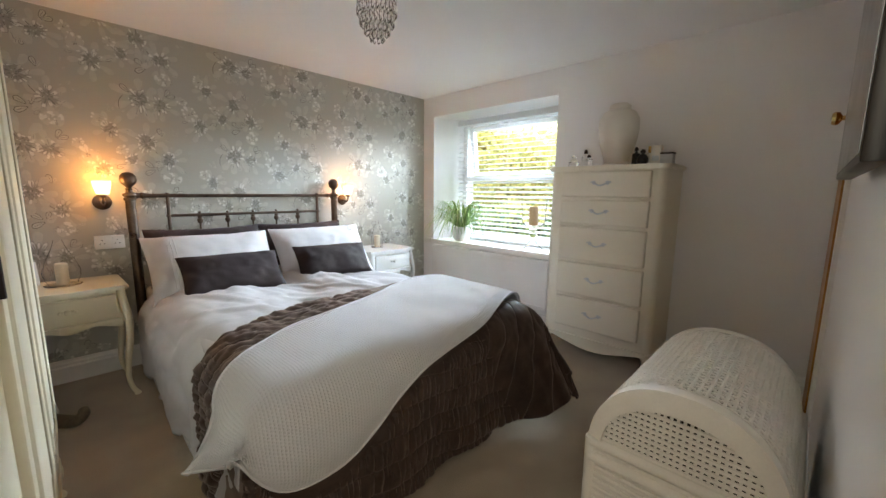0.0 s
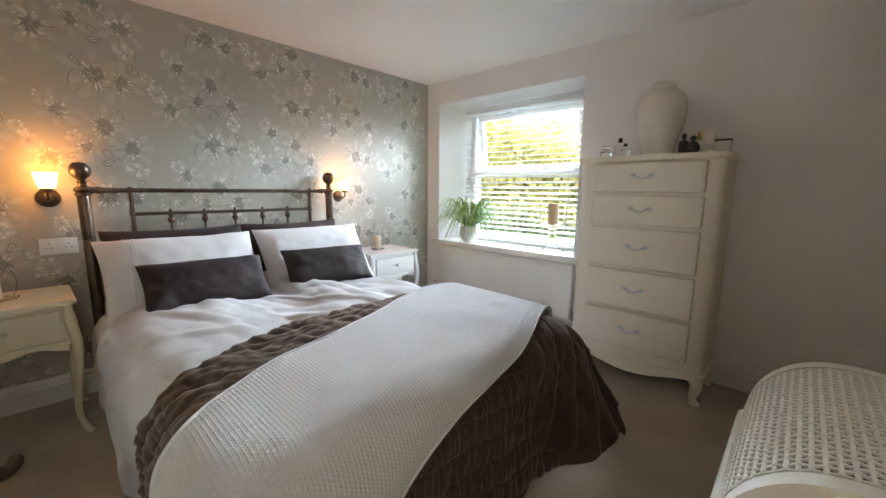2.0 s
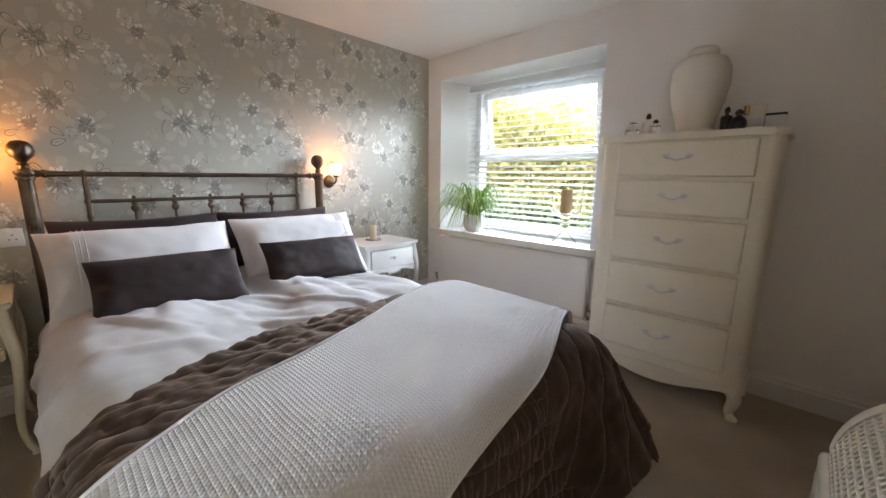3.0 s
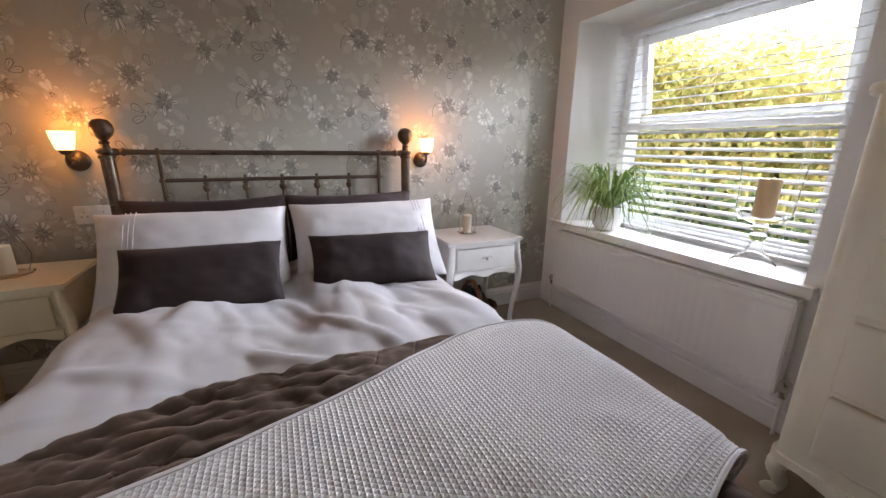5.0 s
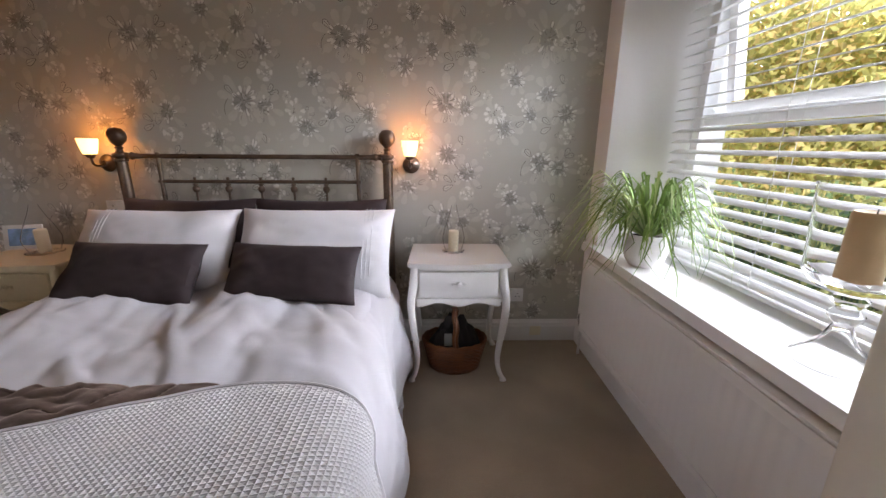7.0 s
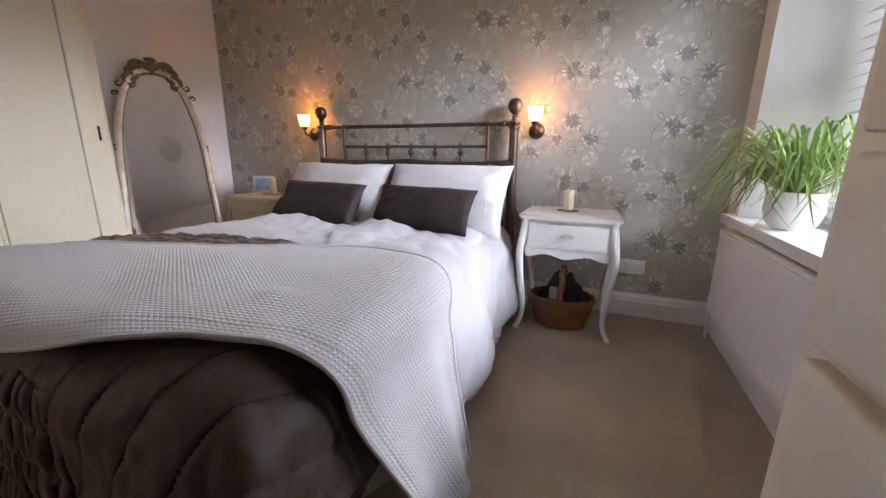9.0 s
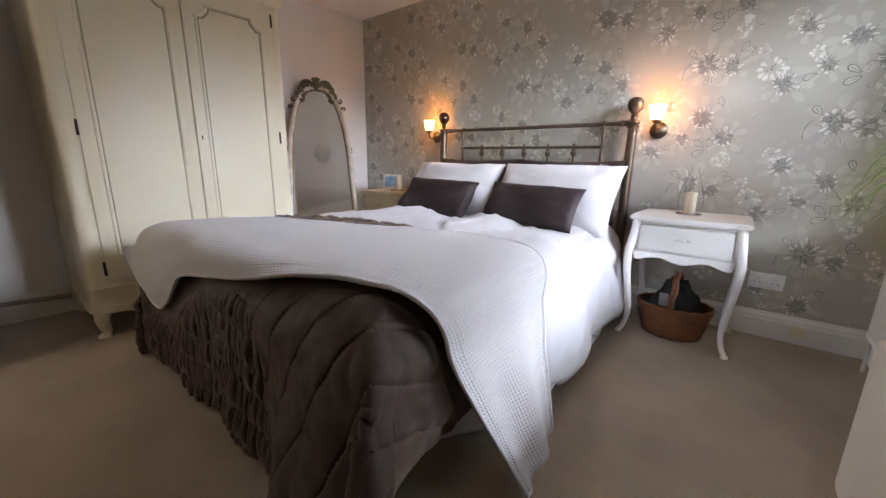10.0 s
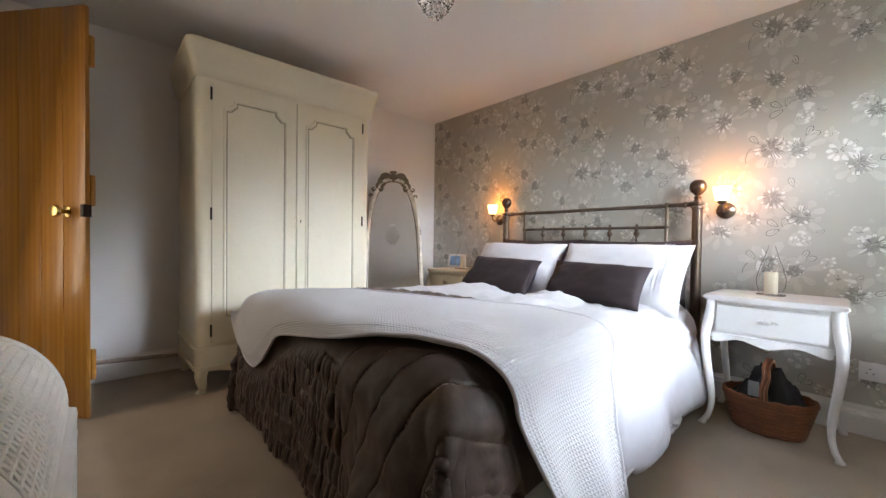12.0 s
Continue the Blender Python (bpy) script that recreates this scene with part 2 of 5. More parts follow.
def box(bm, lo, hi, bevel=0.0, m=None, seg=2):
    r = bmesh.ops.create_cube(bm, size=1.0)
    c, d = [(a + b) / 2 for a, b in zip(lo, hi)], [b - a for a, b in zip(lo, hi)]
    vs = r["verts"]
    for v in vs:
        v.co = Vector((c[0] + v.co.x * d[0], c[1] + v.co.y * d[1], c[2] + v.co.z * d[2]))
    if m:
        bmesh.ops.transform(bm, matrix=m, verts=vs)
    if bevel:
        es = list({e for v in vs for e in v.link_edges})
        bmesh.ops.bevel(bm, geom=es, offset=bevel, segments=seg, affect="EDGES", profile=0.6)
    return bm


def boxed(lo, hi, bevel=0.004, seg=2):
    return box(bmesh.new(), lo, hi, bevel, None, seg)


def lathe(bm, profile, seg=24, centre=(0, 0, 0), m=None):
    """Turns (radius, height) pairs round z."""
    rings = []
    for r, z in profile:
        if r < 1e-5:
            rings.append([bm.verts.new((centre[0], centre[1], centre[2] + z))])
        else:
            rings.append([bm.verts.new((centre[0] + r * math.cos(2 * math.pi * i / seg), centre[1] + r * math.sin(2 * math.pi * i / seg), centre[2] + z)) for i in range(seg)])
    for a, b in zip(rings, rings[1:]):
        for i in range(seg):
            j = (i + 1) % seg
            if len(a) == 1 and len(b) == 1:
                continue
            if len(a) == 1:
                bm.faces.new((a[0], b[j], b[i]))
            elif len(b) == 1:
                bm.faces.new((a[i], a[j], b[0]))
            else:
                bm.faces.new((a[i], a[j], b[j], b[i]))
    if m:
        bmesh.ops.transform(bm, matrix=m, verts=[v for r in rings for v in r])
    return bm


def tube(bm, points, radius, seg=10, caps=True):
    """A round bar along points; radius is one number or one for each point."""
    pts = [Vector(p) for p in points]
    rad = radius if isinstance(radius, (list, tuple)) else [radius] * len(pts)
    rings, side = [], None
    for i, p in enumerate(pts):
        d = (pts[min(i + 1, len(pts) - 1)] - pts[max(i - 1, 0)]).normalized()
        if side is None:
            side = d.cross(Vector((0, 0, 1)) if abs(d.z) < 0.9 else Vector((1, 0, 0))).normalized()
        side = (side - d * side.dot(d)).normalized()
        up = d.cross(side)
        rings.append([bm.verts.new(p + rad[i] * (side * math.cos(2 * math.pi * k / seg) + up * math.sin(2 * math.pi * k / seg))) for k in range(seg)])
    for a, b in zip(rings, rings[1:]):
        for k in range(seg):
            bm.faces.new((a[k], a[(k + 1) % seg], b[(k + 1) % seg], b[k]))
    if caps:
        bm.faces.new(rings[0][::-1])
        bm.faces.new(rings[-1])
    return bm


def prism(bm, outline, lo, hi, axis="z"):
    """Extrudes a plane outline along an axis: z takes (x, y), y takes (x, z), x takes (y, z)."""
    put = {"z": lambda p, h: (p[0], p[1], h), "y": lambda p, h: (p[0], h, p[1]), "x": lambda p, h: (h, p[0], p[1])}[axis]
    a, b = [bm.verts.new(put(p, lo)) for p in outline], [bm.verts.new(put(p, hi)) for p in outline]
    n = len(outline)
    for i in range(n):
        bm.faces.new((a[i], a[(i + 1) % n], b[(i + 1) % n], b[i]))
    bm.faces.new(a[::-1])
    bm.faces.new(b)
    return bm


def smooth_line(points, n):
    """Catmull-Rom through points."""
    p = [Vector(q) for q in points]
    out = []
    for k in range(n):
        s = k / (n - 1) * (len(p) - 1)
        i = min(int(s), len(p) - 2)
        f = s - i
        a, b, c, d = p[max(i - 1, 0)], p[i], p[i + 1], p[min(i + 2, len(p) - 1)]
        out.append(0.5 * ((2 * b) + (c - a) * f + (2 * a - 5 * b + 4 * c - d) * f * f + (3 * b - a - 3 * c + d) * f ** 3))
    return out


GRIDS = {}


def sheet(name, fn, nu, nv, mats, parent=None, disp=None, thick=0.0, uv=None, closed=False):
    """A cloth or moulded surface: fn(u, v) gives a place, disp(u, v) pushes it along its normal."""
    P = np.array([[fn(i / (nu - 1), j / (nv - 1)) for j in range(nv)] for i in range(nu)], dtype=float)
    du, dv = np.gradient(P, axis=0), np.gradient(P, axis=1)
    N = np.cross(du, dv)
    N /= np.maximum(np.linalg.norm(N, axis=2, keepdims=True), 1e-9)
    if disp:
        D = np.array([[disp(i / (nu - 1), j / (nv - 1)) for j in range(nv)] for i in range(nu)])
        P = P + N * D[..., None]
    me = bpy.data.meshes.new(name)
    idx = np.arange(nu * nv).reshape(nu, nv)
    faces = np.stack([idx[:-1, :-1], idx[1:, :-1], idx[1:, 1:], idx[:-1, 1:]], -1).reshape(-1, 4)
    me.from_pydata(P.reshape(-1, 3).tolist(), [], faces.tolist())
    for m in (mats if isinstance(mats, (list, tuple)) else [mats]):
        me.materials.append(m)
    me.polygons.foreach_set("use_smooth", [True] * len(me.polygons))
    if uv:
        layer = me.uv_layers.new(name="UVMap")
        U = np.array([[uv(i / (nu - 1), j / (nv - 1)) for j in range(nv)] for i in range(nu)]).reshape(-1, 2)
        loops = np.empty(len(me.loops), dtype=np.int32)
        me.loops.foreach_get("vertex_index", loops)
        layer.data.foreach_set("uv", U[loops].reshape(-1))
    ob = new(name, me)
    GRIDS[ob.name] = P
    if parent:
        ob.parent = parent
    if thick:
        md = ob.modifiers.new("thickness", "SOLIDIFY")
        md.thickness, md.offset = thick, -1
    return ob


def fbm(x, y, z=0.0, k=1.0):
    return noise.noise((x * k, y * k, z)) + 0.5 * noise.noise((x * k * 2.1, y * k * 2.1, z + 7)) + 0.25 * noise.noise((x * k * 4.3, y * k * 4.3, z + 13))


def structure(name, bm, mats, label, category):
    return tagged(part(name, bm, mats, None, "", False), label, category, kind="structure")


# ---- the room: x east to the window wall, y north to the papered wall ----
XW, XE, YS, YN, H = -0.60, 3.03, 0.80, 4.05, 2.16
WY0, WY1, WZ0, WZ1 = 2.46, 3.89, 0.66, 1.955      # window opening in the room face
IY0, IY1, XF = 2.56, 3.77, 3.38                   # narrower at the frame
XO = XE + 0.50
DX0, DX1, DZ = -0.585, 0.20, 2.0                  # doorway in the south wall

structure("floor", box(bmesh.new(), (XW - 0.2, -1.2, -0.12), (XO, YN + 0.2, 0.0)), CARPET, "taupe wool carpet, fitted wall to wall", "carpet")
structure("ceiling", box(bmesh.new(), (XW - 0.2, -1.2, H), (XO, YN + 0.2, H + 0.15)), CEIL, "smooth white painted ceiling", "ceiling")
wall_north = structure("wall_north", box(bmesh.new(), (XW - 0.2, YN, 0), (XO, YN + 0.2, H)), PAPER, "wall papered in silver grey floral wallpaper", "wall")
structure("wall_west", box(bmesh.new(), (XW - 0.2, -1.2, 0), (XW, YN, H)), WALL, "plain white painted wall", "wall")
bm = bmesh.new()
box(bm, (DX1, YS - 0.12, 0), (XE, YS, H))
box(bm, (XW, YS - 0.12, 0), (DX0, YS, H))
box(bm, (DX0, YS - 0.12, DZ), (DX1, YS, H))
structure("wall_south", bm, WALL, "white painted wall with a doorway", "wall")
bm = bmesh.new()
box(bm, (XW, -1.2, 0), (XE, -1.08, H))
box(bm, (1.2, -1.08, 0), (1.32, YS - 0.12, H))
structure("wall_hall", bm, WALL, "plain white wall of the landing", "wall")
bm = bmesh.new()
box(bm, (XE, -1.2, 0), (XO, YN, WZ0 - 0.045))
box(bm, (XE, -1.2, WZ0 - 0.045), (XO, WY0 - 0.0, WZ1))
box(bm, (XE, WY1, WZ0 - 0.045), (XO, YN, WZ1))
box(bm, (XE, -1.2, WZ1), (XO, YN, H))
prism(bm, [(XE, WY1), (XO, IY1 - 0.02), (XO, WY1)], WZ0 - 0.045, WZ1)
prism(bm, [(XE, WY0), (XO, WY0), (XO, IY0 + 0.02)], WZ0 - 0.045, WZ1)
structure("wall_east", bm, WALL, "thick white wall with a deep splayed window reveal", "wall")
structure("window_sill", prism(bmesh.new(), [(XE - 0.045, WY0 - 0.05), (XE - 0.045, WY1 + 0.10), (XE, WY1 + 0.10), (XE, WY1), (XF + 0.06, IY1 + 0.02), (XF + 0.06, IY0 - 0.02), (XE, WY0), (XE, WY0 - 0.05)], WZ0 - 0.045, WZ0), SKIRT, "white gloss painted window sill board", "window sill")


def skirting(name, pts, axis):
    bm = bmesh.new()
    outline = [(0, 0), (0.018, 0), (0.018, 0.095), (0.013, 0.105), (0.013, 0.118), (0.007, 0.128), (0.004, 0.14), (0, 0.14)]
    (x0, y0), (x1, y1) = pts
    if axis == "n":
        prism(bm, [(y0 - a, b) for a, b in outline], x0, x1, "x")
    elif axis == "s":
        prism(bm, [(y0 + a, b) for a, b in outline], x0, x1, "x")
    elif axis == "w":
        prism(bm, [(x0 + a, b) for a, b in outline], y0, y1, "y")
    else:
        prism(bm, [(x0 - a, b) for a, b in outline], y0, y1, "y")
    return structure(name, bm, SKIRT, "white moulded skirting board", "skirting")


skirting("baseboard_north", ((XW, YN), (XE, YN)), "n")
skirting("baseboard_west", ((XW, YS), (XW, YN)), "w")
skirting("baseboard_east", ((XE, YS), (XE, YN)), "e")
skirting("baseboard_south", ((DX1 + 0.07, YS), (2.38, YS)), "s")


# ---- floral print on the paper ----
def floral_print():
    """Hand-drawn daisies, roses and leaves in a half-drop repeat 0.54 m wide and 0.635 m high."""
    rng = random.Random(4)
    verts, faces, mats = [], [], []
    Y = [YN - 0.0006, YN - 0.0020, YN - 0.0034]

    def poly(pts, layer, mat):
        n = len(verts)
        ok = [p for p in pts if XW < p[0] < XE and 0.14 < p[1] < H]
        if len(ok) < len(pts):
            return
        y = Y[layer] - 0.00001 * (len(faces) % 113)
        verts.extend((p[0], y, p[1]) for p in pts)
        faces.append(tuple(range(n, n + len(pts))))
        mats.append(mat)

    def petal(x, z, a, r0, r1, w, layer, mat):
        c, s = math.cos(a), math.sin(a)
        pts = []
        for d, h in ((r0, 0.25), (r0 + (r1 - r0) * 0.45, 0.9), (r0 + (r1 - r0) * 0.8, 1.0), (r1, 0.35), (r1, -0.35), (r0 + (r1 - r0) * 0.8, -1.0), (r0 + (r1 - r0) * 0.45, -0.9), (r0, -0.25)):
            pts.append((x + c * d - s * h * w, z + s * d + c * h * w))
        poly(pts, layer, mat)

    def daisy(x, z, r, n, tone):
        turn, squash, tilt = rng.random() * 6, rng.uniform(0.55, 0.85), rng.uniform(0, 3.1)
        r *= 1.45
        if tone:
            core = []
            for k in range(14):
                a = 2 * math.pi * k / 14
                q = r * rng.uniform(0.30, 0.72) * (1 - (1 - squash) * abs(math.sin(a - tilt)))
                core.append((x + q * math.cos(a), z + q * math.sin(a)))
            poly(core, 0, 3)
        if tone:
            for k in range(7):
                a = turn + 0.9 * k + rng.uniform(-0.2, 0.2)
                petal(x, z, a, r * 0.6, r * rng.uniform(1.25, 1.75), r * 0.24, 0, 2)
        n = round(n * 1.25)
        for k in range(n):
            a = turn + 2 * math.pi * k / n + rng.uniform(-0.13, 0.13)
            q = r * rng.uniform(0.7, 1.1) * (1 - (1 - squash) * abs(math.sin(a - tilt)))
            w = math.pi * r / n * 0.62
            petal(x, z, a, r * 0.16, q, w, 0, 3 if tone else 2)
            petal(x, z, a, r * rng.uniform(0.25, 0.6), q * 0.97, w * rng.uniform(0.55, 0.85), 1, 0 if rng.random() < 0.75 else 2)
            if tone:
                petal(x, z, a, r * 0.2, q * rng.uniform(0.4, 0.95), w * rng.uniform(0.12, 0.3), 2, 1 if k % 2 else 3)
        for k in range(8):
            a, d = rng.random() * 6.3, r * 0.2 * rng.random()
            petal(x + d * math.cos(a), z + d * math.sin(a), a, 0, r * 0.10, r * 0.04, 2, 1 if k % 2 else 2)

    def rose(x, z, r, tone):
        size, tilt = r * 1.2, rng.uniform(0, 3.1)
        for ring, n in ((1.0, 8), (0.66, 6), (0.36, 5)):
            for k in range(n):
                a = 2 * math.pi * (k + ring * 3 + rng.uniform(-0.3, 0.3)) / n
                r = size * rng.uniform(0.75, 1.1) * (1 - 0.35 * abs(math.sin(a - tilt)))
                petal(x, z, a, r * ring * 0.45, r * ring, r * ring * 0.40, 0, 2 if ring < 1 else (1 if tone else 2))
                petal(x, z, a, r * ring * 0.5, r * ring * 0.93, r * ring * 0.33, 1, 0 if (k + n) % 2 else 2)

    def leaf(x, z, a, l, tone):
        petal(x, z, a, 0, l, l * 0.27, 0, 1 if tone else 2)
        petal(x, z, a, l * 0.08, l * 0.93, l * 0.21, 1, 2)
        petal(x, z, a, l * 0.05, l * 0.85, l * 0.02, 2, 1)

    def stem(x, z, a, l):
        px, pz = x, z
        for k in range(5):
            b = a + 0.22 * k
            nx, nz = px + math.cos(b) * l / 5, pz + math.sin(b) * l / 5
            ox, oz = -math.sin(b) * 0.0016, math.cos(b) * 0.0016
            poly([(px + ox, pz + oz), (px - ox, pz - oz), (nx - ox, nz - oz), (nx + ox, nz + oz)], 0, 1)
            px, pz = nx, nz

    K = 1.15
    for col in range(-4, 6):
        for row in range(-1, 6):
            x, z = 1.10 + 0.54 * col, 0.15 + 0.635 * row + (0.3175 if col % 2 else 0.0)
            daisy(x, z, 0.062, 13, 1)
            daisy(x + K * 0.095, z - K * 0.02, 0.046, 11, 1)
            leaf(x - K * 0.045, z + K * 0.03, 2.3, 0.055, 1), leaf(x + K * 0.12, z + K * 0.035, 1.1, 0.05, 1), leaf(x + K * 0.125, z + K * 0.03, 0.3, 0.05, 1)
            leaf(x - K * 0.01, z - K * 0.05, 4.4, 0.05, 0), leaf(x + K * 0.02, z - K * 0.05, 4.9, 0.05, 0)
            stem(x - K * 0.07, z + K * 0.01, 4.0, 0.09)
            daisy(x + K * 0.012, z - K * 0.235, 0.052, 14, 1)
            leaf(x + K * 0.085, z - K * 0.19, 1.9, 0.05, 1), leaf(x + K * 0.09, z - K * 0.19, 1.2, 0.03, 0)
            daisy(x + K * 0.11, z - K * 0.325, 0.047, 10, 1)
            rose(x + K * 0.115, z - K * 0.425, 0.052, 0)
            leaf(x + K * 0.035, z - K * 0.37, 2.5, 0.055, 1), leaf(x + K * 0.04, z - K * 0.385, 3.6, 0.06, 1), leaf(x + K * 0.05, z - K * 0.37, 1.3, 0.045, 1)
            stem(x + K * 0.05, z - K * 0.28, 5.2, 0.10)
            daisy(x + K * 0.235, z - K * 0.045, 0.05, 9, 0)
            daisy(x + K * 0.285, z - K * 0.115, 0.048, 12, 1)
            daisy(x + K * 0.20, z + K * 0.02, 0.028, 7, 0)
            for k in range(9):
                a, d = rng.random() * 6.3, rng.uniform(0.02, 0.06)
                leaf(x - K * 0.11 + d * math.cos(a), z - K * 0.12 + 1.5 * d * math.sin(a), a, 0.02, 0)
                leaf(x + K * 0.17 + d * math.cos(a), z - K * 0.22 + 1.5 * d * math.sin(a), a, 0.018, 0)
            for k in range(6):
                a = rng.random() * 6.3
                leaf(x + K * 0.04 + 0.05 * math.cos(a), z - K * 0.03 + 0.05 * math.sin(a), a, 0.035, k % 2)
                leaf(x + K * 0.12 + 0.05 * math.cos(a), z - K * 0.38 + 0.06 * math.sin(a), a + 0.4, 0.032, k % 2)
                leaf(x + K * 0.26 + 0.05 * math.cos(a), z - K * 0.08 + 0.05 * math.sin(a), a - 0.4, 0.03, k % 3 == 0)
            daisy(x + K * 0.33, z + K * 0.10, 0.042, 9, 1), daisy(x + K * 0.29, z + K * 0.15, 0.034, 8, 0)
            daisy(x - K * 0.06, z - K * 0.33, 0.038, 8, 1), daisy(x - K * 0.10, z - K * 0.28, 0.028, 7, 0), leaf(x - K * 0.09, z - K * 0.36, 3.6, 0.05, 1)
    me = bpy.data.meshes.new("floral_print")
    me.from_pydata(verts, [], faces)
    for m in (PETAL, LINE, FAINT, MIDTONE):
        me.materials.append(m)
    me.polygons.foreach_set("material_index", mats)
    ob = new("floral_print", me)
    ob.parent = wall_north
    tagged(ob, "pearl and grey printed daisies, roses and leaves", kind="stuff")


floral_print()

# ---- window, blind and what stands on the sill ----
def make_window():
    w = thing("window_1", "white plastic casement window with an open top light", "window", pose(XF, 0, 0), kind="structure")
    y0, y1, z0, z1, d = IY0, IY1, WZ0, WZ1 - 0.03, 0.06
    bm = bmesh.new()
    for lo, hi in (((0, y0, z0), (d, y1, z0 + 0.06)), ((0, y0, z1 - 0.05), (d, y1, z1 + 0.03)), ((0, y0, z0 + 0.06), (d, y0 + 0.055, z1 - 0.05)), ((0, y1 - 0.055, z0 + 0.06), (d, y1, z1 - 0.05))):
        box(bm, lo, hi, 0.004)
    part("window_frame", bm, UPVC, w)
    zt = 1.325
    part("transom", boxed((0, y0 + 0.055, zt - 0.035), (d, y1 - 0.055, zt + 0.015), 0.006), UPVC, w)
    sash = bmesh.new()
    a, b, c, e = y0 + 0.06, y1 - 0.06, zt + 0.018, z1 - 0.055
    for lo, hi in (((0, a, c), (0.05, b, c + 0.038)), ((0, a, e - 0.05), (0.05, b, e)), ((0, a, c + 0.05), (0.05, a + 0.05, e - 0.05)), ((0, b - 0.05, c + 0.05), (0.05, b, e - 0.05))):
        box(sash, lo, hi, 0.006)
    bmesh.ops.transform(sash, matrix=Matrix.Translation((0.02, 0, e)) @ Matrix.Rotation(radians(-9), 4, "Y") @ Matrix.Translation((0, 0, -e)), verts=sash.verts)
    s = part("sash", sash, UPVC, w)
    g = bmesh.new()
    box(g, (0.03, a + 0.04, c + 0.04), (0.036, b - 0.04, e - 0.04))
    bmesh.ops.transform(g, matrix=Matrix.Translation((0.02, 0, e)) @ Matrix.Rotation(radians(-9), 4, "Y") @ Matrix.Translation((0, 0, -e)), verts=g.verts)
    p = part("pane", g, PANE, s, smooth=False)
    p.visible_shadow = False
    p = part("pane", boxed((0.025, y0 + 0.05, z0 + 0.055), (0.031, y1 - 0.05, zt - 0.03), 0), PANE, w, smooth=False)
    p.visible_shadow = False


make_window()


def make_blind():
    b = thing("venetian_blind", "white venetian blind, lowered with its slats open", "blind", pose(XF - 0.075, 0, 0))
    y0, y1 = IY0 - 0.03, IY1 + 0.0
    part("headrail", boxed((-0.03, y0, 1.875), (0.03, y1, 1.93), 0.006), SLAT, b)
    proto = bmesh.new()
    prism(proto, [(-0.025, 0), (-0.012, 0.003), (0.012, 0.003), (0.025, 0), (0.025, -0.0022), (0.012, 0.0008), (-0.012, 0.0008), (-0.025, -0.0022)], y0, y1, "y")
    me = mesh_of("slat", proto, SLAT)
    n = 25
    for k in range(n):
        o = new("slat", me)
        o.parent = b
        z = WZ0 + 0.045 + k * (1.86 - WZ0 - 0.045) / (n - 0.5)
        o.matrix_basis = pose(0, 0, z, 0, -20 if k < 13 else -13, 0)
    part("bottom_rail", boxed((-0.026, y0, WZ0 + 0.008), (0.026, y1, WZ0 + 0.026), 0.004), SLAT, b)
    for y in (y0 + 0.14, (y0 + y1) / 2, y1 - 0.14):
        for x in (-0.027, 0.027):
            part("ladder_cord", tube(bmesh.new(), [(x, y, WZ0 + 0.02), (x, y, 1.88)], 0.0012, 5), SLAT, b)


make_blind()


def make_plant():
    m = pose(3.105, 3.545, WZ0)
    p = thing("spider_plant", "bushy green and cream spider plant in a white pot", "plant", m)
    part("pot", lathe(bmesh.new(), [(0, 0), (0.06, 0), (0.085, 0.03), (0.097, 0.08), (0.092, 0.13), (0.098, 0.14), (0.098, 0.152), (0.088, 0.152), (0.085, 0.13), (0, 0.13)], 28), POTW, p, "round white glazed pot")
    part("soil", lathe(bmesh.new(), [(0.086, 0.13), (0.05, 0.138), (0, 0.14)], 20), SOIL, p)
    rng = random.Random(11)
    for layer, (mat, nm) in enumerate(((LEAFG, "leaves"), (LEAFP, "pale_leaves"))):
        bm = bmesh.new()
        for k in range(105 if layer == 0 else 75):
            a, l = rng.random() * 6.283, rng.uniform(0.24, 0.52)
            rise, w = rng.uniform(0.08, 0.25), rng.uniform(0.004, 0.007)
            if 1.2 > abs(a - 0.0) or abs(a - 6.283) < 1.2:
                l *= 0.75
            prev = None
            for s in range(9):
                f = s / 8
                r = 0.02 + l * 0.85 * f ** 0.85
                z = 0.14 + rise * math.sin(min(1.0, f * 1.35) * math.pi * 0.62) * 1.2 - max(0, f - 0.45) ** 1.6 * l * 1.25
                z = max(z, 0.012) if r > 0.09 else z
                c, si = math.cos(a + 0.25 * f * (rng.random() - 0.5)), math.sin(a)
                x, y = min(r * c, 0.145), r * si
                ww = w * (1 - f ** 2.2) + 0.0006
                q = (bm.verts.new((x - ww * si, y + ww * c, z)), bm.verts.new((x, y, z - ww * 0.5)), bm.verts.new((x + ww * si, y - ww * c, z)))
                if prev:
                    bm.faces.new((prev[0], prev[1], q[1], q[0]))
                    bm.faces.new((prev[1], prev[2], q[2], q[1]))
                prev = q
        part(nm, bm, mat, p)


make_plant()


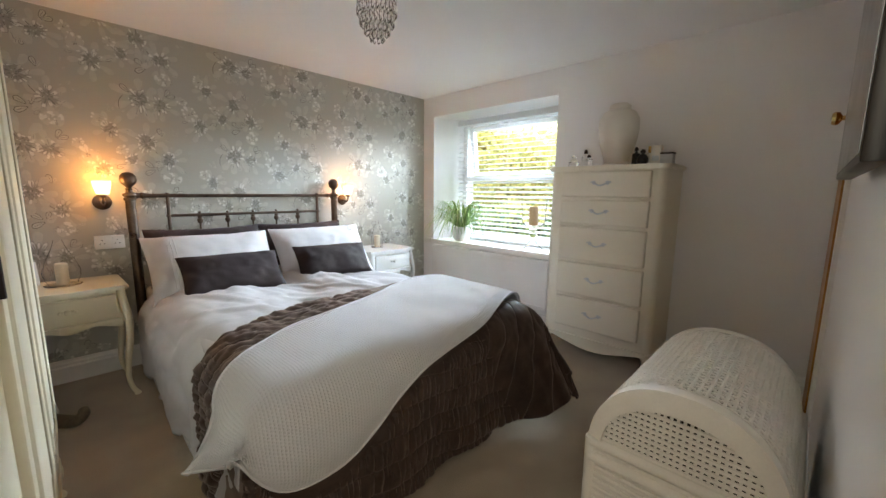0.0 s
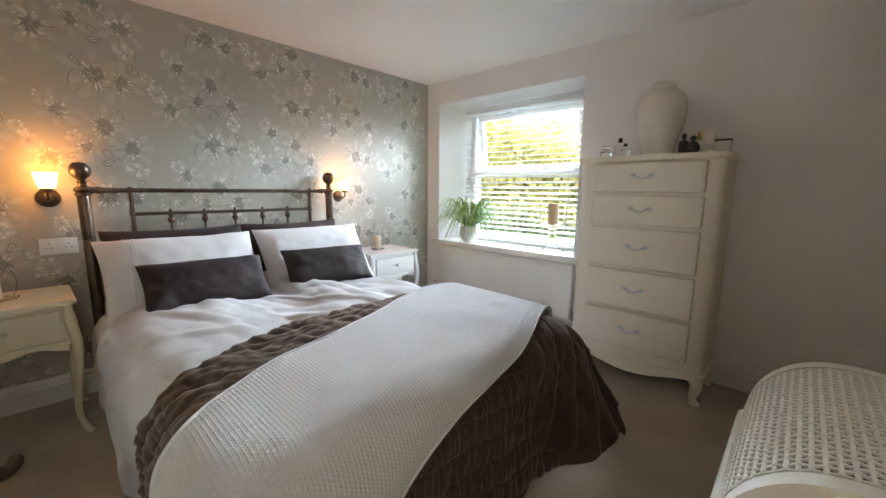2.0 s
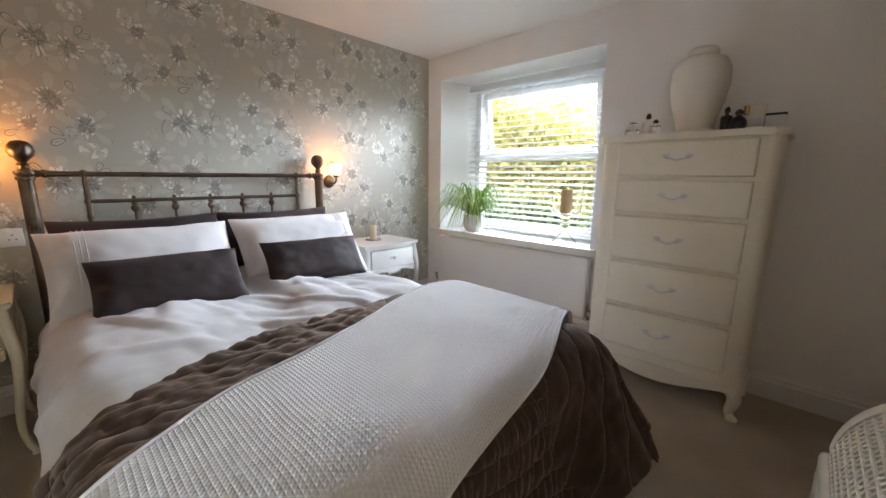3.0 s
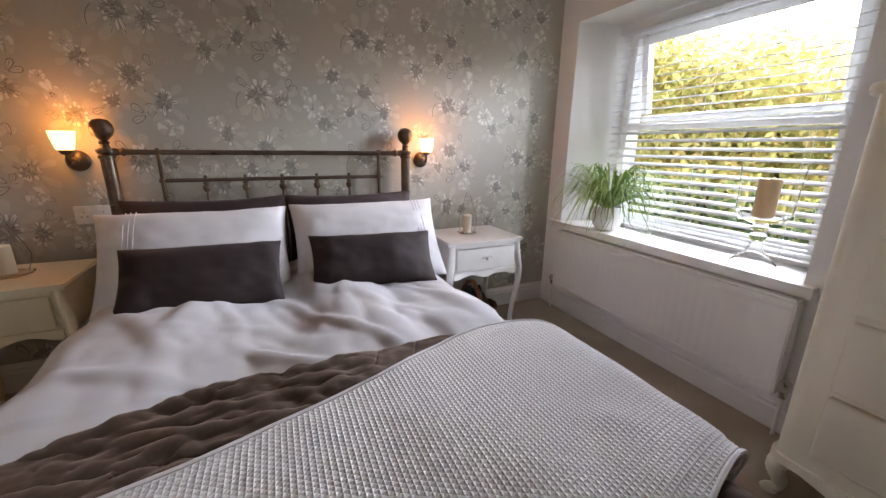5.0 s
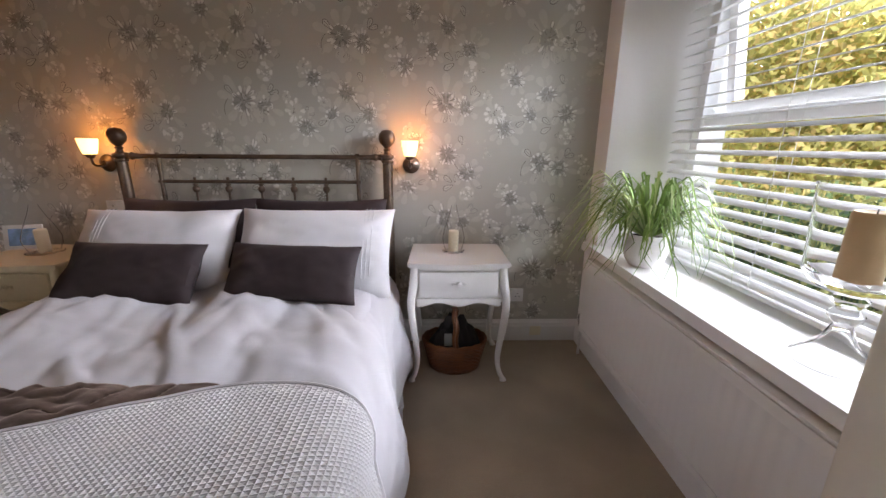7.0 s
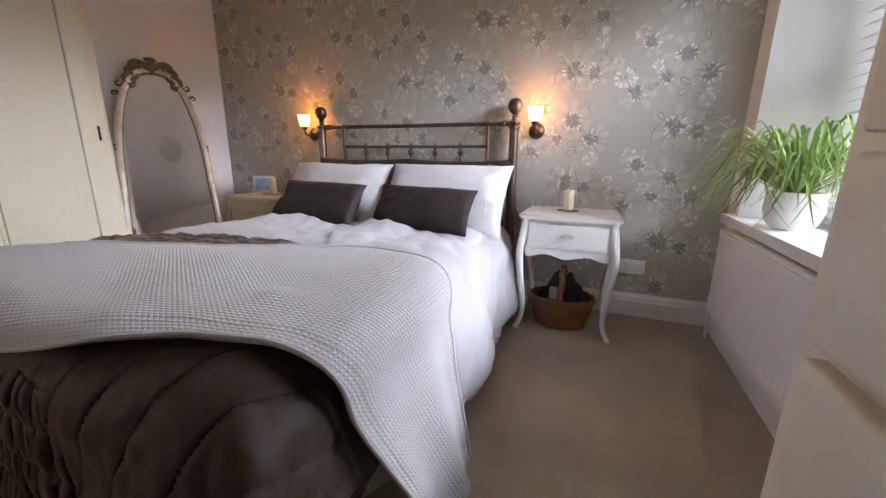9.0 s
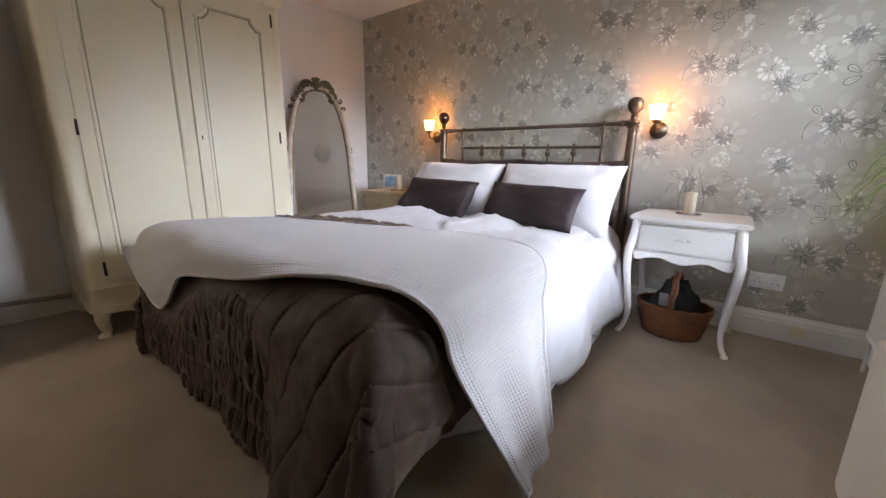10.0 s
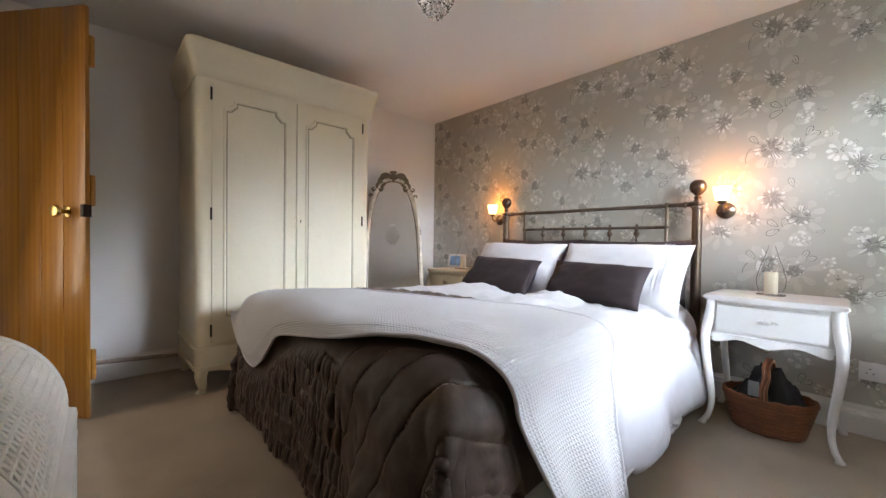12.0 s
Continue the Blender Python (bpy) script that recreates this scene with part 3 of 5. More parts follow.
def make_hurricane():
    h = thing("hurricane_lamp", "tall footed clear glass hurricane holding a tan pillar candle", "candle holder", pose(3.15, 2.71, WZ0) @ Matrix.Scale(1.18, 4))
    outer = [(0.0, 0.080), (0.012, 0.078), (0.027, 0.046), (0.066, 0.008), (0.073, 0.0), (0.077, 0.0), (0.072, 0.010), (0.031, 0.052), (0.016, 0.09), (0.028, 0.105), (0.03, 0.115), (0.018, 0.13), (0.03, 0.142), (0.03, 0.15), (0.02, 0.16), (0.07, 0.176), (0.088, 0.20), (0.092, 0.30), (0.098, 0.385)]
    inner = [(0.094, 0.385), (0.088, 0.30), (0.083, 0.206), (0.06, 0.184), (0, 0.182)]
    part("glass_holder", lathe(bmesh.new(), outer + inner, 32), THINGLASS, h, "clear glass").visible_shadow = False
    part("candle", lathe(bmesh.new(), [(0, 0.186), (0.036, 0.186), (0.036, 0.325), (0.033, 0.332), (0.01, 0.328), (0, 0.328)], 24), TANWAX, h, "tan wax")
    part("wick", tube(bmesh.new(), [(0, 0, 0.326), (0.001, 0, 0.338)], 0.0012, 5), BLACK, h)


make_hurricane()


# ---- radiator ----
def make_radiator():
    r = thing("radiator", "white steel panel radiator below the window sill", "radiator", pose(XE, 0, 0))
    y0, y1, z0, z1 = 2.44, 3.83, 0.18, 0.595
    bm = bmesh.new()
    n = 180
    front = [(-0.0755 - 0.0006 * math.sin(k / n * 2 * math.pi * 30), y0 + (y1 - y0) * k / n) for k in range(n + 1)]
    prism(bm, front + [(-0.058, y1), (-0.058, y0)], z0, z1)
    part("panel", bm, WHITE, r)
    part("top_edge", boxed((-0.079, y0, z1 - 0.035), (-0.074, y1, z1), 0.002), WHITE, r)
    part("lower_edge", boxed((-0.079, y0, z0), (-0.074, y1, z0 + 0.025), 0.002), WHITE, r)
    part("top_grille", boxed((-0.075, y0, z1 + 0.001), (-0.02, y1, z1 + 0.012), 0.003), WHITE, r)
    for y in (y0 - 0.004, y1 + 0.004):
        part("side_cover", boxed((-0.074, y - 0.003, z0 + 0.01), (-0.02, y + 0.003, z1), 0.002), WHITE, r)
    part("back_panel", boxed((-0.04, y0 + 0.02, z0 + 0.01), (-0.001, y1 - 0.02, z1 - 0.02), 0.004), WHITE, r)
    for y in (y0 - 0.03, y1 + 0.04):
        v = part("valve", lathe(bmesh.new(), [(0, 0), (0.014, 0), (0.014, 0.03), (0.02, 0.034), (0.02, 0.07), (0, 0.075)], 14, (-0.05, y, z0 + 0.0)), CHROME, r, "chrome valve")
        part("pipe", tube(bmesh.new(), [(-0.05, y, 0.0), (-0.05, y, z0 + 0.01)], 0.0075, 10), SKIRT, v)


make_radiator()


# ---- bed ----
CX, HW, YF, YH = 1.16, 0.715, 1.94, 3.93


def loft(a, b):
    """Softness shared by all the bedding layers."""
    return 0.012 * fbm(a * 2.4, b * 2.2, 8.0)


def edge(o, r, flare):
    if o <= 0:
        return o, 0.0
    q = r * math.pi / 2
    if o < q:
        return r * math.sin(o / r), r * (1 - math.cos(o / r))
    return r + (o - q) * flare, r + (o - q) * math.sqrt(1 - flare * flare)


def drape(a, b, top, grow=0.0, r=0.09, flare=0.10, floor=0.02, left=None):
    """The place of cloth that lies over the bed: a and b are lengths along the cloth, across and along the bed."""
    s = 1 if a > CX else -1
    ox, dx = edge(abs(a - CX) - (HW + grow - r), r, flare if s > 0 or left is None else left)
    oy, dy = edge((YF - grow + r) - b, r, flare)
    drop = (dx ** 5 + dy ** 5) ** 0.2
    if dx > 0 and dy > 0:
        k = min(dx, dy) * 0.06
        ox, oy = ox + k, oy + k
    z = top - drop
    return CX + s * (HW + grow - r + ox), (YF - grow + r) - oy, max(z, floor)


def ease(x, lo, hi):
    f = min(1.0, max(0.0, (x - lo) / (hi - lo)))
    return f * f * (3 - 2 * f)


def make_bed():
    b = thing("bed", "double bed with an antique bronze metal headboard", "bed", pose(CX, YF, 0))
    inv = Matrix.Translation((-CX, -YF, 0))

    def p(name, bm, mat, label="", parent=None):
        bmesh.ops.transform(bm, matrix=inv, verts=bm.verts)
        return part(name, bm, mat, parent or b, label)

    xl, xr, y = 0.45, 1.868, 3.975
    for x in (xl, xr):
        prof = [(0, 0.0), (0.022, 0.0), (0.03, 0.03), (0.028, 0.06), (0.027, 1.10), (0.033, 1.103), (0.033, 1.115), (0.026, 1.12), (0.036, 1.13), (0.036, 1.142), (0.02, 1.15), (0.016, 1.165), (0.022, 1.172), (0.014, 1.18), (0.022, 1.19), (0.038, 1.205), (0.045, 1.228), (0.041, 1.252), (0.027, 1.270), (0.0, 1.277)]
        p("bed_post", lathe(bmesh.new(), prof, 22, (x, y, 0)), BRONZE)
    rail = bmesh.new()
    tube(rail, [(xl, y, 1.131), (xr, y, 1.131)], 0.0125, 12)
    for x, d in ((xl, 1), (xr, -1)):
        tube(rail, [(x + d * 0.03, y, 1.131), (x + d * 0.05, y, 1.131), (x + d * 0.062, y, 1.131), (x + d * 0.075, y, 1.131), (x + d * 0.10, y, 1.131)], [0.02, 0.014, 0.021, 0.015, 0.013], 12)
    p("top_rail", rail, BRONZE)
    p("middle_rail", tube(bmesh.new(), [(0.63, y, 0.998), (1.72, y, 0.998)], 0.010, 12), BRONZE)
    for x in (0.645, 1.705):
        p("upright", tube(bmesh.new(), [(x, y, 0.35), (x, y, 1.15)], 0.011, 12), BRONZE)
    for k in range(5):
        x = 0.645 + (1.705 - 0.645) * (k + 1) / 6
        p("spindle", lathe(bmesh.new(), [(0.0065, 0.35), (0.0065, 0.938), (0.012, 0.941), (0.017, 0.949), (0.019, 0.959), (0.017, 0.969), (0.009, 0.976), (0.0145, 0.980), (0.0145, 0.986), (0.007, 0.99), (0.007, 1.012), (0.010, 1.016), (0.006, 1.022), (0, 1.024)], 14, (x, y, 0)), BRONZE)
    p("bottom_rail", tube(bmesh.new(), [(xl, y, 0.36), (xr, y, 0.36)], 0.0125, 12), BRONZE)
    base = boxed((xl + 0.03, YF + 0.12, 0.12), (xr - 0.03, y - 0.04, 0.34), 0.03, 3)
    p("base", base, MATTRESS, "grey upholstered divan base")
    for x in (xl + 0.12, xr - 0.12):
        for yy in (YF + 0.28, y - 0.15):
            p("leg", lathe(bmesh.new(), [(0, 0), (0.02, 0), (0.025, 0.12), (0, 0.12)], 12, (x, yy, 0)), DARKMETAL)
    p("mattress", boxed((xl + 0.02, YF + 0.12, 0.345), (xr - 0.02, y - 0.04, 0.56), 0.05, 4), LINEN)


make_bed()


def hem(parent, name, pts, r, mat):
    """A sewn edge that follows the cloth."""
    part(name, tube(bmesh.new(), [Vector(q) for q in pts], r, 6), mat, parent)


def make_duvet():
    def place(u, v):
        b = 3.78 - v * (3.78 - YF - 0.05)
        a = CX + (u - 0.5) * 2 * (HW + 0.50 - 0.22 * min(1.0, max(0.0, (2.55 - b) / 0.45)))
        lift = 0.035 * (1 - min(1, abs(a - CX) / HW) ** 4)
        x, y, z = drape(a, b, 0.540 + lift * 0.6, 0.015, 0.15, 0.19 if b > 2.75 else max(0.03, 0.19 - 0.4 * (2.75 - b)), 0.08, 0.03)
        return x + 0.03 * ease(a, 1.72, 1.92) * ease(3.5 - b, 0.0, 0.5) * ease(b, 2.45, 2.7), y, z

    def crease(u, v):
        a, b = (u - 0.5) * 2 * (HW + 0.50), 3.78 - v * (3.78 - YF - 0.05)
        side = max(0.0, abs(a) - HW)
        under = 0.0 if b > 2.6 else 1.0
        soft = loft(CX + a, b) + 0.006 * fbm(a * 7, b * 6, 1.0)
        wave = math.sin(a * 8.5 + 2.6 * fbm(a * 1.3, b * 0.8, 9))
        head = min(1.0, max(0, (b - 2.5)) * 2.2) * 0.028 * (abs(wave) ** 0.7 * math.copysign(1, wave)) * (0.5 + 0.8 * abs(noise.noise((a * 3, b * 1.4, 12)))) * (1 if side == 0 else 0.4)
        head += 0.016 * abs(noise.noise((a * 9 + b * 2, b * 3, 21))) * (1 if b > 2.72 else 0.2)
        head += 0.012 * max(0.0, 1 - 5 * abs(noise.noise((a * 4 + b * 2.5, b * 2.2 - a, 27)))) * (1 if b > 2.72 else 0.1)
        folds = (0.03 if a > 0 else 0.012) * min(1, side * 3) * math.sin(b * 9 + 2.5 * noise.noise((b * 2, a * 0.5, 5)))
        ridge = 0.010 * max(0, 1 - abs(((b * 0.9 + 0.25 * a) % 0.42) - 0.2) / 0.03) * max(0.0, fbm(a * 3, b, 2))
        return -(soft + head + (folds + ridge) * (1 - 0.75 * under))

    d = sheet("duvet", place, 150, 120, LINEN, None, crease, 0.02)
    tagged(d, "white linen duvet, softly creased, spread over the bed", "duvet")
    P = GRIDS[d.name]
    for line in (P[0, ::2], P[-1, ::2]):
        hem(d, "hem", line, 0.006, LINEN)


make_duvet()


THROW_TOP = [(2.43, 2.50, 0), (2.20, 2.55, 0), (1.98, 2.62, 0), (1.78, 2.685, 0), (1.60, 2.655, 0), (1.37, 2.565, 0), (1.18, 2.49, 0), (0.98, 2.42, 0), (0.77, 2.37, 0), (0.57, 2.28, 0), (0.41, 2.17, 0), (0.24, 2.15, 0), (0.04, 2.28, 0)]
THROW_LOW = [(2.50, 2.28, 0), (2.25, 2.17, 0), (2.05, 2.10, 0), (1.85, 2.055, 0), (1.62, 1.965, 0), (1.42, 1.89, 0), (1.22, 1.85, 0), (1.02, 1.81, 0), (0.90, 1.74, 0), (0.78, 1.65, 0), (0.65, 1.60, 0), (0.49, 1.63, 0), (0.33, 1.82, 0)]


def under_throw(a, b):
    """How far a spot of the quilt lies below the throw, from 0 to 1."""
    t = np.interp(a, [p[0] for p in THROW_TOP[::-1]], [p[1] for p in THROW_TOP[::-1]])
    w = np.interp(a, [p[0] for p in THROW_LOW[::-1]], [p[1] for p in THROW_LOW[::-1]])
    return ease(b, w - 0.01, w + 0.04) * ease(t - b, -0.01, 0.04)


def make_quilt():
    A0, A1 = 0.0, CX + HW + 0.31

    def ab(u, v):
        a = A0 + (A1 - A0) * u
        top = 2.70 - 0.24 * (1 - ease(a, 0.32, 0.98)) - 0.20 * ease(a, 1.72, 1.95) + 0.012 * math.sin(a * 5.2)
        low = 1.43 + 0.05 * ease(a, 1.55, 1.95) + 0.008 * math.sin(a * 17)
        return a, top + (low - top) * v

    def place(u, v):
        a, b = ab(u, v)
        lift = 0.03 * (1 - min(1, abs(a - CX) / HW) ** 4)
        x, y, z = drape(a, b, 0.574 + lift * 0.6, 0.025, 0.14, 0.06, 0.025, 0.07)
        hang = max(0.0, 0.50 - z) / 0.45 * ease(YF + 0.10 - b, 0.0, 0.15)
        wing = ease(a, 1.45, 1.86)
        return x + 0.07 * wing * hang + 0.03 * ease(a, 1.70, 1.93), y - 0.17 * wing * hang ** 1.2, z

    def ruche(u, v):
        a, b = ab(u, v)
        plain = ease(a - 1.30 - 0.55 * max(0.0, YF + 0.1 - b) + 0.03 * math.sin(b * 9), -0.03, 0.05)
        row = abs(((b + 0.10 * a + 0.014 * noise.noise((a * 3, b * 2, 4))) / 0.088) % 1 - 0.5) * 2
        gather = -0.004 + (0.85 if b < YF else 0.9) * (0.017 * noise.noise((a * 52, b * 5, 1)) + 0.010 * noise.noise((a * 105, b * 11, 2))) * (1.2 - 0.6 * row) + 0.005 * (1 - row * row)
        seam = -0.008 * max(0, (row - 0.84) / 0.16)
        flat = ease(b, YF + 0.02, YF + 0.14) * ease(a, CX - HW - 0.06, CX - HW + 0.14)
        n1 = 0.6 - abs(noise.noise((a * 7 + b * 9, b * 11 - a * 7, 31))) - 0.8 * abs(noise.noise((a * 15 - b * 6, b * 17 + a * 3, 35)))
        n2 = noise.noise((a * 16 + b * 12, b * 40 - a * 6, 33))
        crumple = 0.020 * n1 + 0.005 * n2
        gather, seam = gather * (1 - flat) + crumple * flat, seam * (1 - 0.8 * flat)
        col = abs(((a - 0.42 * (b - YF)) / 0.115) % 1 - 0.5) * 2
        bands = 0.003 * (1 - col * col) - 0.010 * max(0, (col - 0.90) / 0.10) + 0.009 * noise.noise((a * 8, b * 9, 3)) + 0.005 * noise.noise((a * 26, b * 22, 4))
        big = loft(a, b)
        low = max(0.0, YF - b) + max(0.0, abs(a - CX) - HW)
        fold = 0.010 * min(1, low * 2.5) * math.sin((a if YF > b else b) * 15 + 3 * noise.noise((a * 2, b * 2, 6)))
        deep = 0.008 * ease(low, 0.05, 0.4) * ease(a, 1.45, 1.7) * math.sin(a * 34 + 9 * b)
        hidden = 1 - under_throw(a, b)
        return -(hidden * ((1 - plain) * (gather + seam) + plain * bands + fold + deep) + big - 0.012 * (1 - hidden))

    q = sheet("quilt", place, 430, 260, VELVET, None, ruche, 0.018)
    tagged(q, "dark brown velvet quilt with ruched bands, hanging over the bed foot", "quilt")
    P = GRIDS[q.name]
    for line in (P[::4, 0], P[0, ::4], P[-1, ::4], P[::4, -1]):
        hem(q, "piping", line, 0.0055, VELVET)


make_quilt()


def make_throw():
    n = 130
    upper, lower = smooth_line(THROW_TOP, n), smooth_line(THROW_LOW, n)
    def ab(u, v):
        i = min(int(u * (n - 1)), n - 2)
        f = u * (n - 1) - i
        p, q = upper[i].lerp(upper[i + 1], f), lower[i].lerp(lower[i + 1], f)
        return p.lerp(q, v)

    def place(u, v):
        c = ab(u, v)
        lift = 0.03 * (1 - min(1, abs(c.x - CX) / HW) ** 4)
        x, y, z = drape(c.x, c.y, 0.622 + lift * 0.6, 0.075, 0.11 + 0.04 * ease(YF + 0.25 - c.y, 0.0, 0.2), 0.05, 0.03, 0.30)
        out = max(0.0, 0.47 - z) * ease(c.x, 1.7, 1.95)
        return x + 0.24 * out + 0.045 * ease(c.x, 1.70, 1.93), y, z

    def crease(u, v):
        c = ab(u, v)
        low = max(0.0, YF - c.y) + max(0.0, abs(c.x - CX) - HW)
        wave = loft(c.x, c.y)
        fold = 0.012 * min(1, low * 3) * (1 + math.sin(v * 11 + 2 * u)) + 0.010 * ease(0.62 - c.x, 0.0, 0.3) * math.sin(v * 11 + 1.2)
        hem = 0.004 * (1 if v > 0.94 or v < 0.05 else 0)
        dent = 0.012 * math.exp(-((c.x - 1.72) ** 2 + (c.y - 2.2) ** 2) / 0.002)
        return -(wave + fold + hem - dent)

    t = sheet("throw", place, 170, 70, THROW, None, crease, 0.012, lambda u, v: (ab(u, v).x * 1.05, ab(u, v).y * 1.05 - ab(u, v).x * 0.35))
    tagged(t, "white cotton waffle throw laid across the quilt", "throw")
    P = GRIDS[t.name]
    for line in (P[::2, 0], P[::2, -1], P[0, ::2], P[-1, ::2]):
        hem(t, "hem", line, 0.005, PILLOW)


make_throw()


def pillow(name, size, m, mat, label, puff=0.5, seed=0, pleats=None, category="pillow", group=""):
    """A stuffed case: two bulging faces that meet in a pinched seam."""
    w, h, d = size
    n = 34
    bm = bmesh.new()
    grids = []
    for face in (1, -1):
        rows = []
        for i in range(n + 1):
            row = []
            for j in range(n + 1):
                u, v = i / n * 2 - 1, j / n * 2 - 1
                bulge = ((1 - abs(u) ** 2.6) * (1 - abs(v) ** 2.6)) ** puff
                pin = 1 - 0.07 * (1 - u * u) * abs(v) ** 3
                pin2 = 1 - 0.05 * (1 - v * v) * abs(u) ** 3
                x, z = u * w / 2 * pin2, v * h / 2 * pin
                wr = 0.016 * fbm(x * 5, z * 6, seed + face) * (0.4 + abs(u)) + 0.004 * fbm(x * 16, z * 14, seed)
                y = -face * (d / 2 * bulge + 0.002) + wr * min(1, bulge * 2)
                row.append(bm.verts.new((x, y, z)))
            rows.append(row)
        grids.append(rows)
        for i in range(n):
            for j in range(n):
                q = (rows[i][j], rows[i + 1][j], rows[i + 1][j + 1], rows[i][j + 1])
                bm.faces.new(q if face == 1 else q[::-1])
    bmesh.ops.remove_doubles(bm, verts=bm.verts, dist=0.0045)
    ob = part(name, bm, mat)
    ob.matrix_world = m
    tagged(ob, label, category, group)
    if pleats:
        for k in range(3):
            xx = pleats + 0.018 * k
            pts = []
            for j in range(22):
                v = (j / 21 * 2 - 1) * 0.93
                u = xx / (w / 2)
                pts.append((xx, -(d / 2 * ((1 - abs(u) ** 2.6) * (1 - abs(v) ** 2.6)) ** puff) - 0.003, v * h / 2))
            part("pleat", tube(bmesh.new(), pts, 0.0022, 6), mat, ob)
    return ob


pillow("dark_pillow", (0.70, 0.42, 0.13), pose(0.83, 3.85, 0.715, -14, 0, 0), DARKSILK, "dark aubergine satin pillow against the headboard", 0.45, 1, group="pillows")
pillow("dark_pillow", (0.70, 0.42, 0.13), pose(1.52, 3.85, 0.715, -14, 0, 0), DARKSILK, "dark aubergine satin pillow against the headboard", 0.45, 2, group="pillows")
pillow("white_pillow", (0.735, 0.45, 0.17), pose(0.808, 3.605, 0.70, -35, 0, 1), PILLOW, "plump white cotton pillow with pleated hem", 0.5, 3, -0.25, group="pillows")
pillow("white_pillow", (0.745, 0.45, 0.17), pose(1.555, 3.605, 0.705, -35, 0, -1), PILLOW, "plump white cotton pillow with pleated hem", 0.5, 4, 0.24, group="pillows")
pillow("cushion", (0.57, 0.285, 0.11), pose(0.848, 3.40, 0.668, -41, 1.2, 0), DARKSILK, "oblong dark aubergine satin cushion", 0.45, 5, category="cushion", group="cushions")
pillow("cushion", (0.565, 0.26, 0.11), pose(1.522, 3.395, 0.670, -35, 1.2, -3), DARKSILK, "oblong dark aubergine satin cushion", 0.45, 6, category="cushion", group="cushions")


# ---- bedside tables ----
def cabriole(x, y, h, dx, dy, top=0.024):
    """A square-shouldered leg that bows out at the knee and in at the ankle, towards dx, dy."""
    pts = smooth_line([(0, 0, h), (0.006, 0, h * 0.86), (0.018, 0, h * 0.72), (0.012, 0, h * 0.52), (-0.004, 0, h * 0.28), (-0.006, 0, h * 0.14), (0.006, 0, h * 0.05), (0.018, 0, 0.012), (0.020, 0, 0.0)], 18)
    rad = [top * (1.0 if f < 0.1 else 1.12 - 0.9 * (f - 0.1) if f < 0.65 else 0.62 + (0.25 if f > 0.9 else 0)) for f in [i / 17 for i in range(18)]]
    return tube(bmesh.new(), [(x + p.x * dx, y + p.x * dy, p.z) for p in pts], rad, 10)


def make_bedside(m, label, WHITE):
    """0.50 wide, 0.40 deep, 0.645 high, one drawer facing -y."""
    t = thing("bedside_table", label, "bedside table", m, "pair of bedside tables")
    w, d, h = 0.25, 0.40, 0.645
    out = []
    for k in range(25):
        f = k / 24 * 2 - 1
        out.append((f * w, -0.012 * math.cos(f * math.pi) - 0.006))
    out += [(w + 0.004, 0.02), (w - 0.004, d), (-w + 0.004, d), (-w - 0.004, 0.02)]
    bm = prism(bmesh.new(), out, h - 0.024, h)
    bmesh.ops.bevel(bm, geom=[e for e in bm.edges if abs(e.verts[0].co.z - e.verts[1].co.z) < 1e-6 and len(e.link_faces) == 2], offset=0.006, segments=2, affect="EDGES")
    part("tabletop", bm, WHITE, t)
    body = bmesh.new()
    box(body, (-w + 0.022, 0.025, 0.435), (w - 0.022, d - 0.012, h - 0.025), 0.004)
    part("body", body, WHITE, t)
    ap = bmesh.new()
    ol = [(-w + 0.04, 0.46), (-w + 0.04, 0.425)] + [((k / 16 * 2 - 1) * (w - 0.05), 0.428 - 0.012 * math.cos((k / 16 * 2 - 1) * math.pi * 2) + 0.0) for k in range(17)] + [(w - 0.04, 0.425), (w - 0.04, 0.46)]
    prism(ap, ol, 0.012, 0.026, "y")
    part("apron", ap, WHITE, t)
    dr = part("drawer", boxed((-w + 0.055, 0.006, 0.475), (w - 0.055, 0.03, 0.60), 0.006), WHITE, t)
    hd = bmesh.new()
    lathe(hd, [(0, 0), (0.012, 0), (0.014, 0.004), (0.006, 0.012), (0.013, 0.02), (0.012, 0.03), (0, 0.034)], 14, m=Matrix.Translation((0, 0.006, 0.54)) @ Matrix.Rotation(radians(90), 4, "X"))
    for s in (-1, 1):
        tube(hd, smooth_line([(s * 0.012, 0.004, 0.54), (s * 0.024, -0.002, 0.548), (s * 0.033, 0.0, 0.54), (s * 0.026, 0.002, 0.533)], 10), 0.004, 8)
    part("handle", hd, WHITE, dr)
    for x in (-1, 1):
        for y, dy in ((0.03, -1), (d - 0.03, 0.6)):
            part("leg", cabriole(x * (w - 0.032), y, h - 0.025, x * 1.1, dy * 1.1, 0.0205), WHITE, t)
    return t


make_bedside(pose(2.245, 3.60, 0), "white painted bedside table with one drawer and cabriole legs", WHITE)
make_bedside(pose(0.105, 3.575, 0), "cream painted bedside table with one drawer and cabriole legs", CREAM)


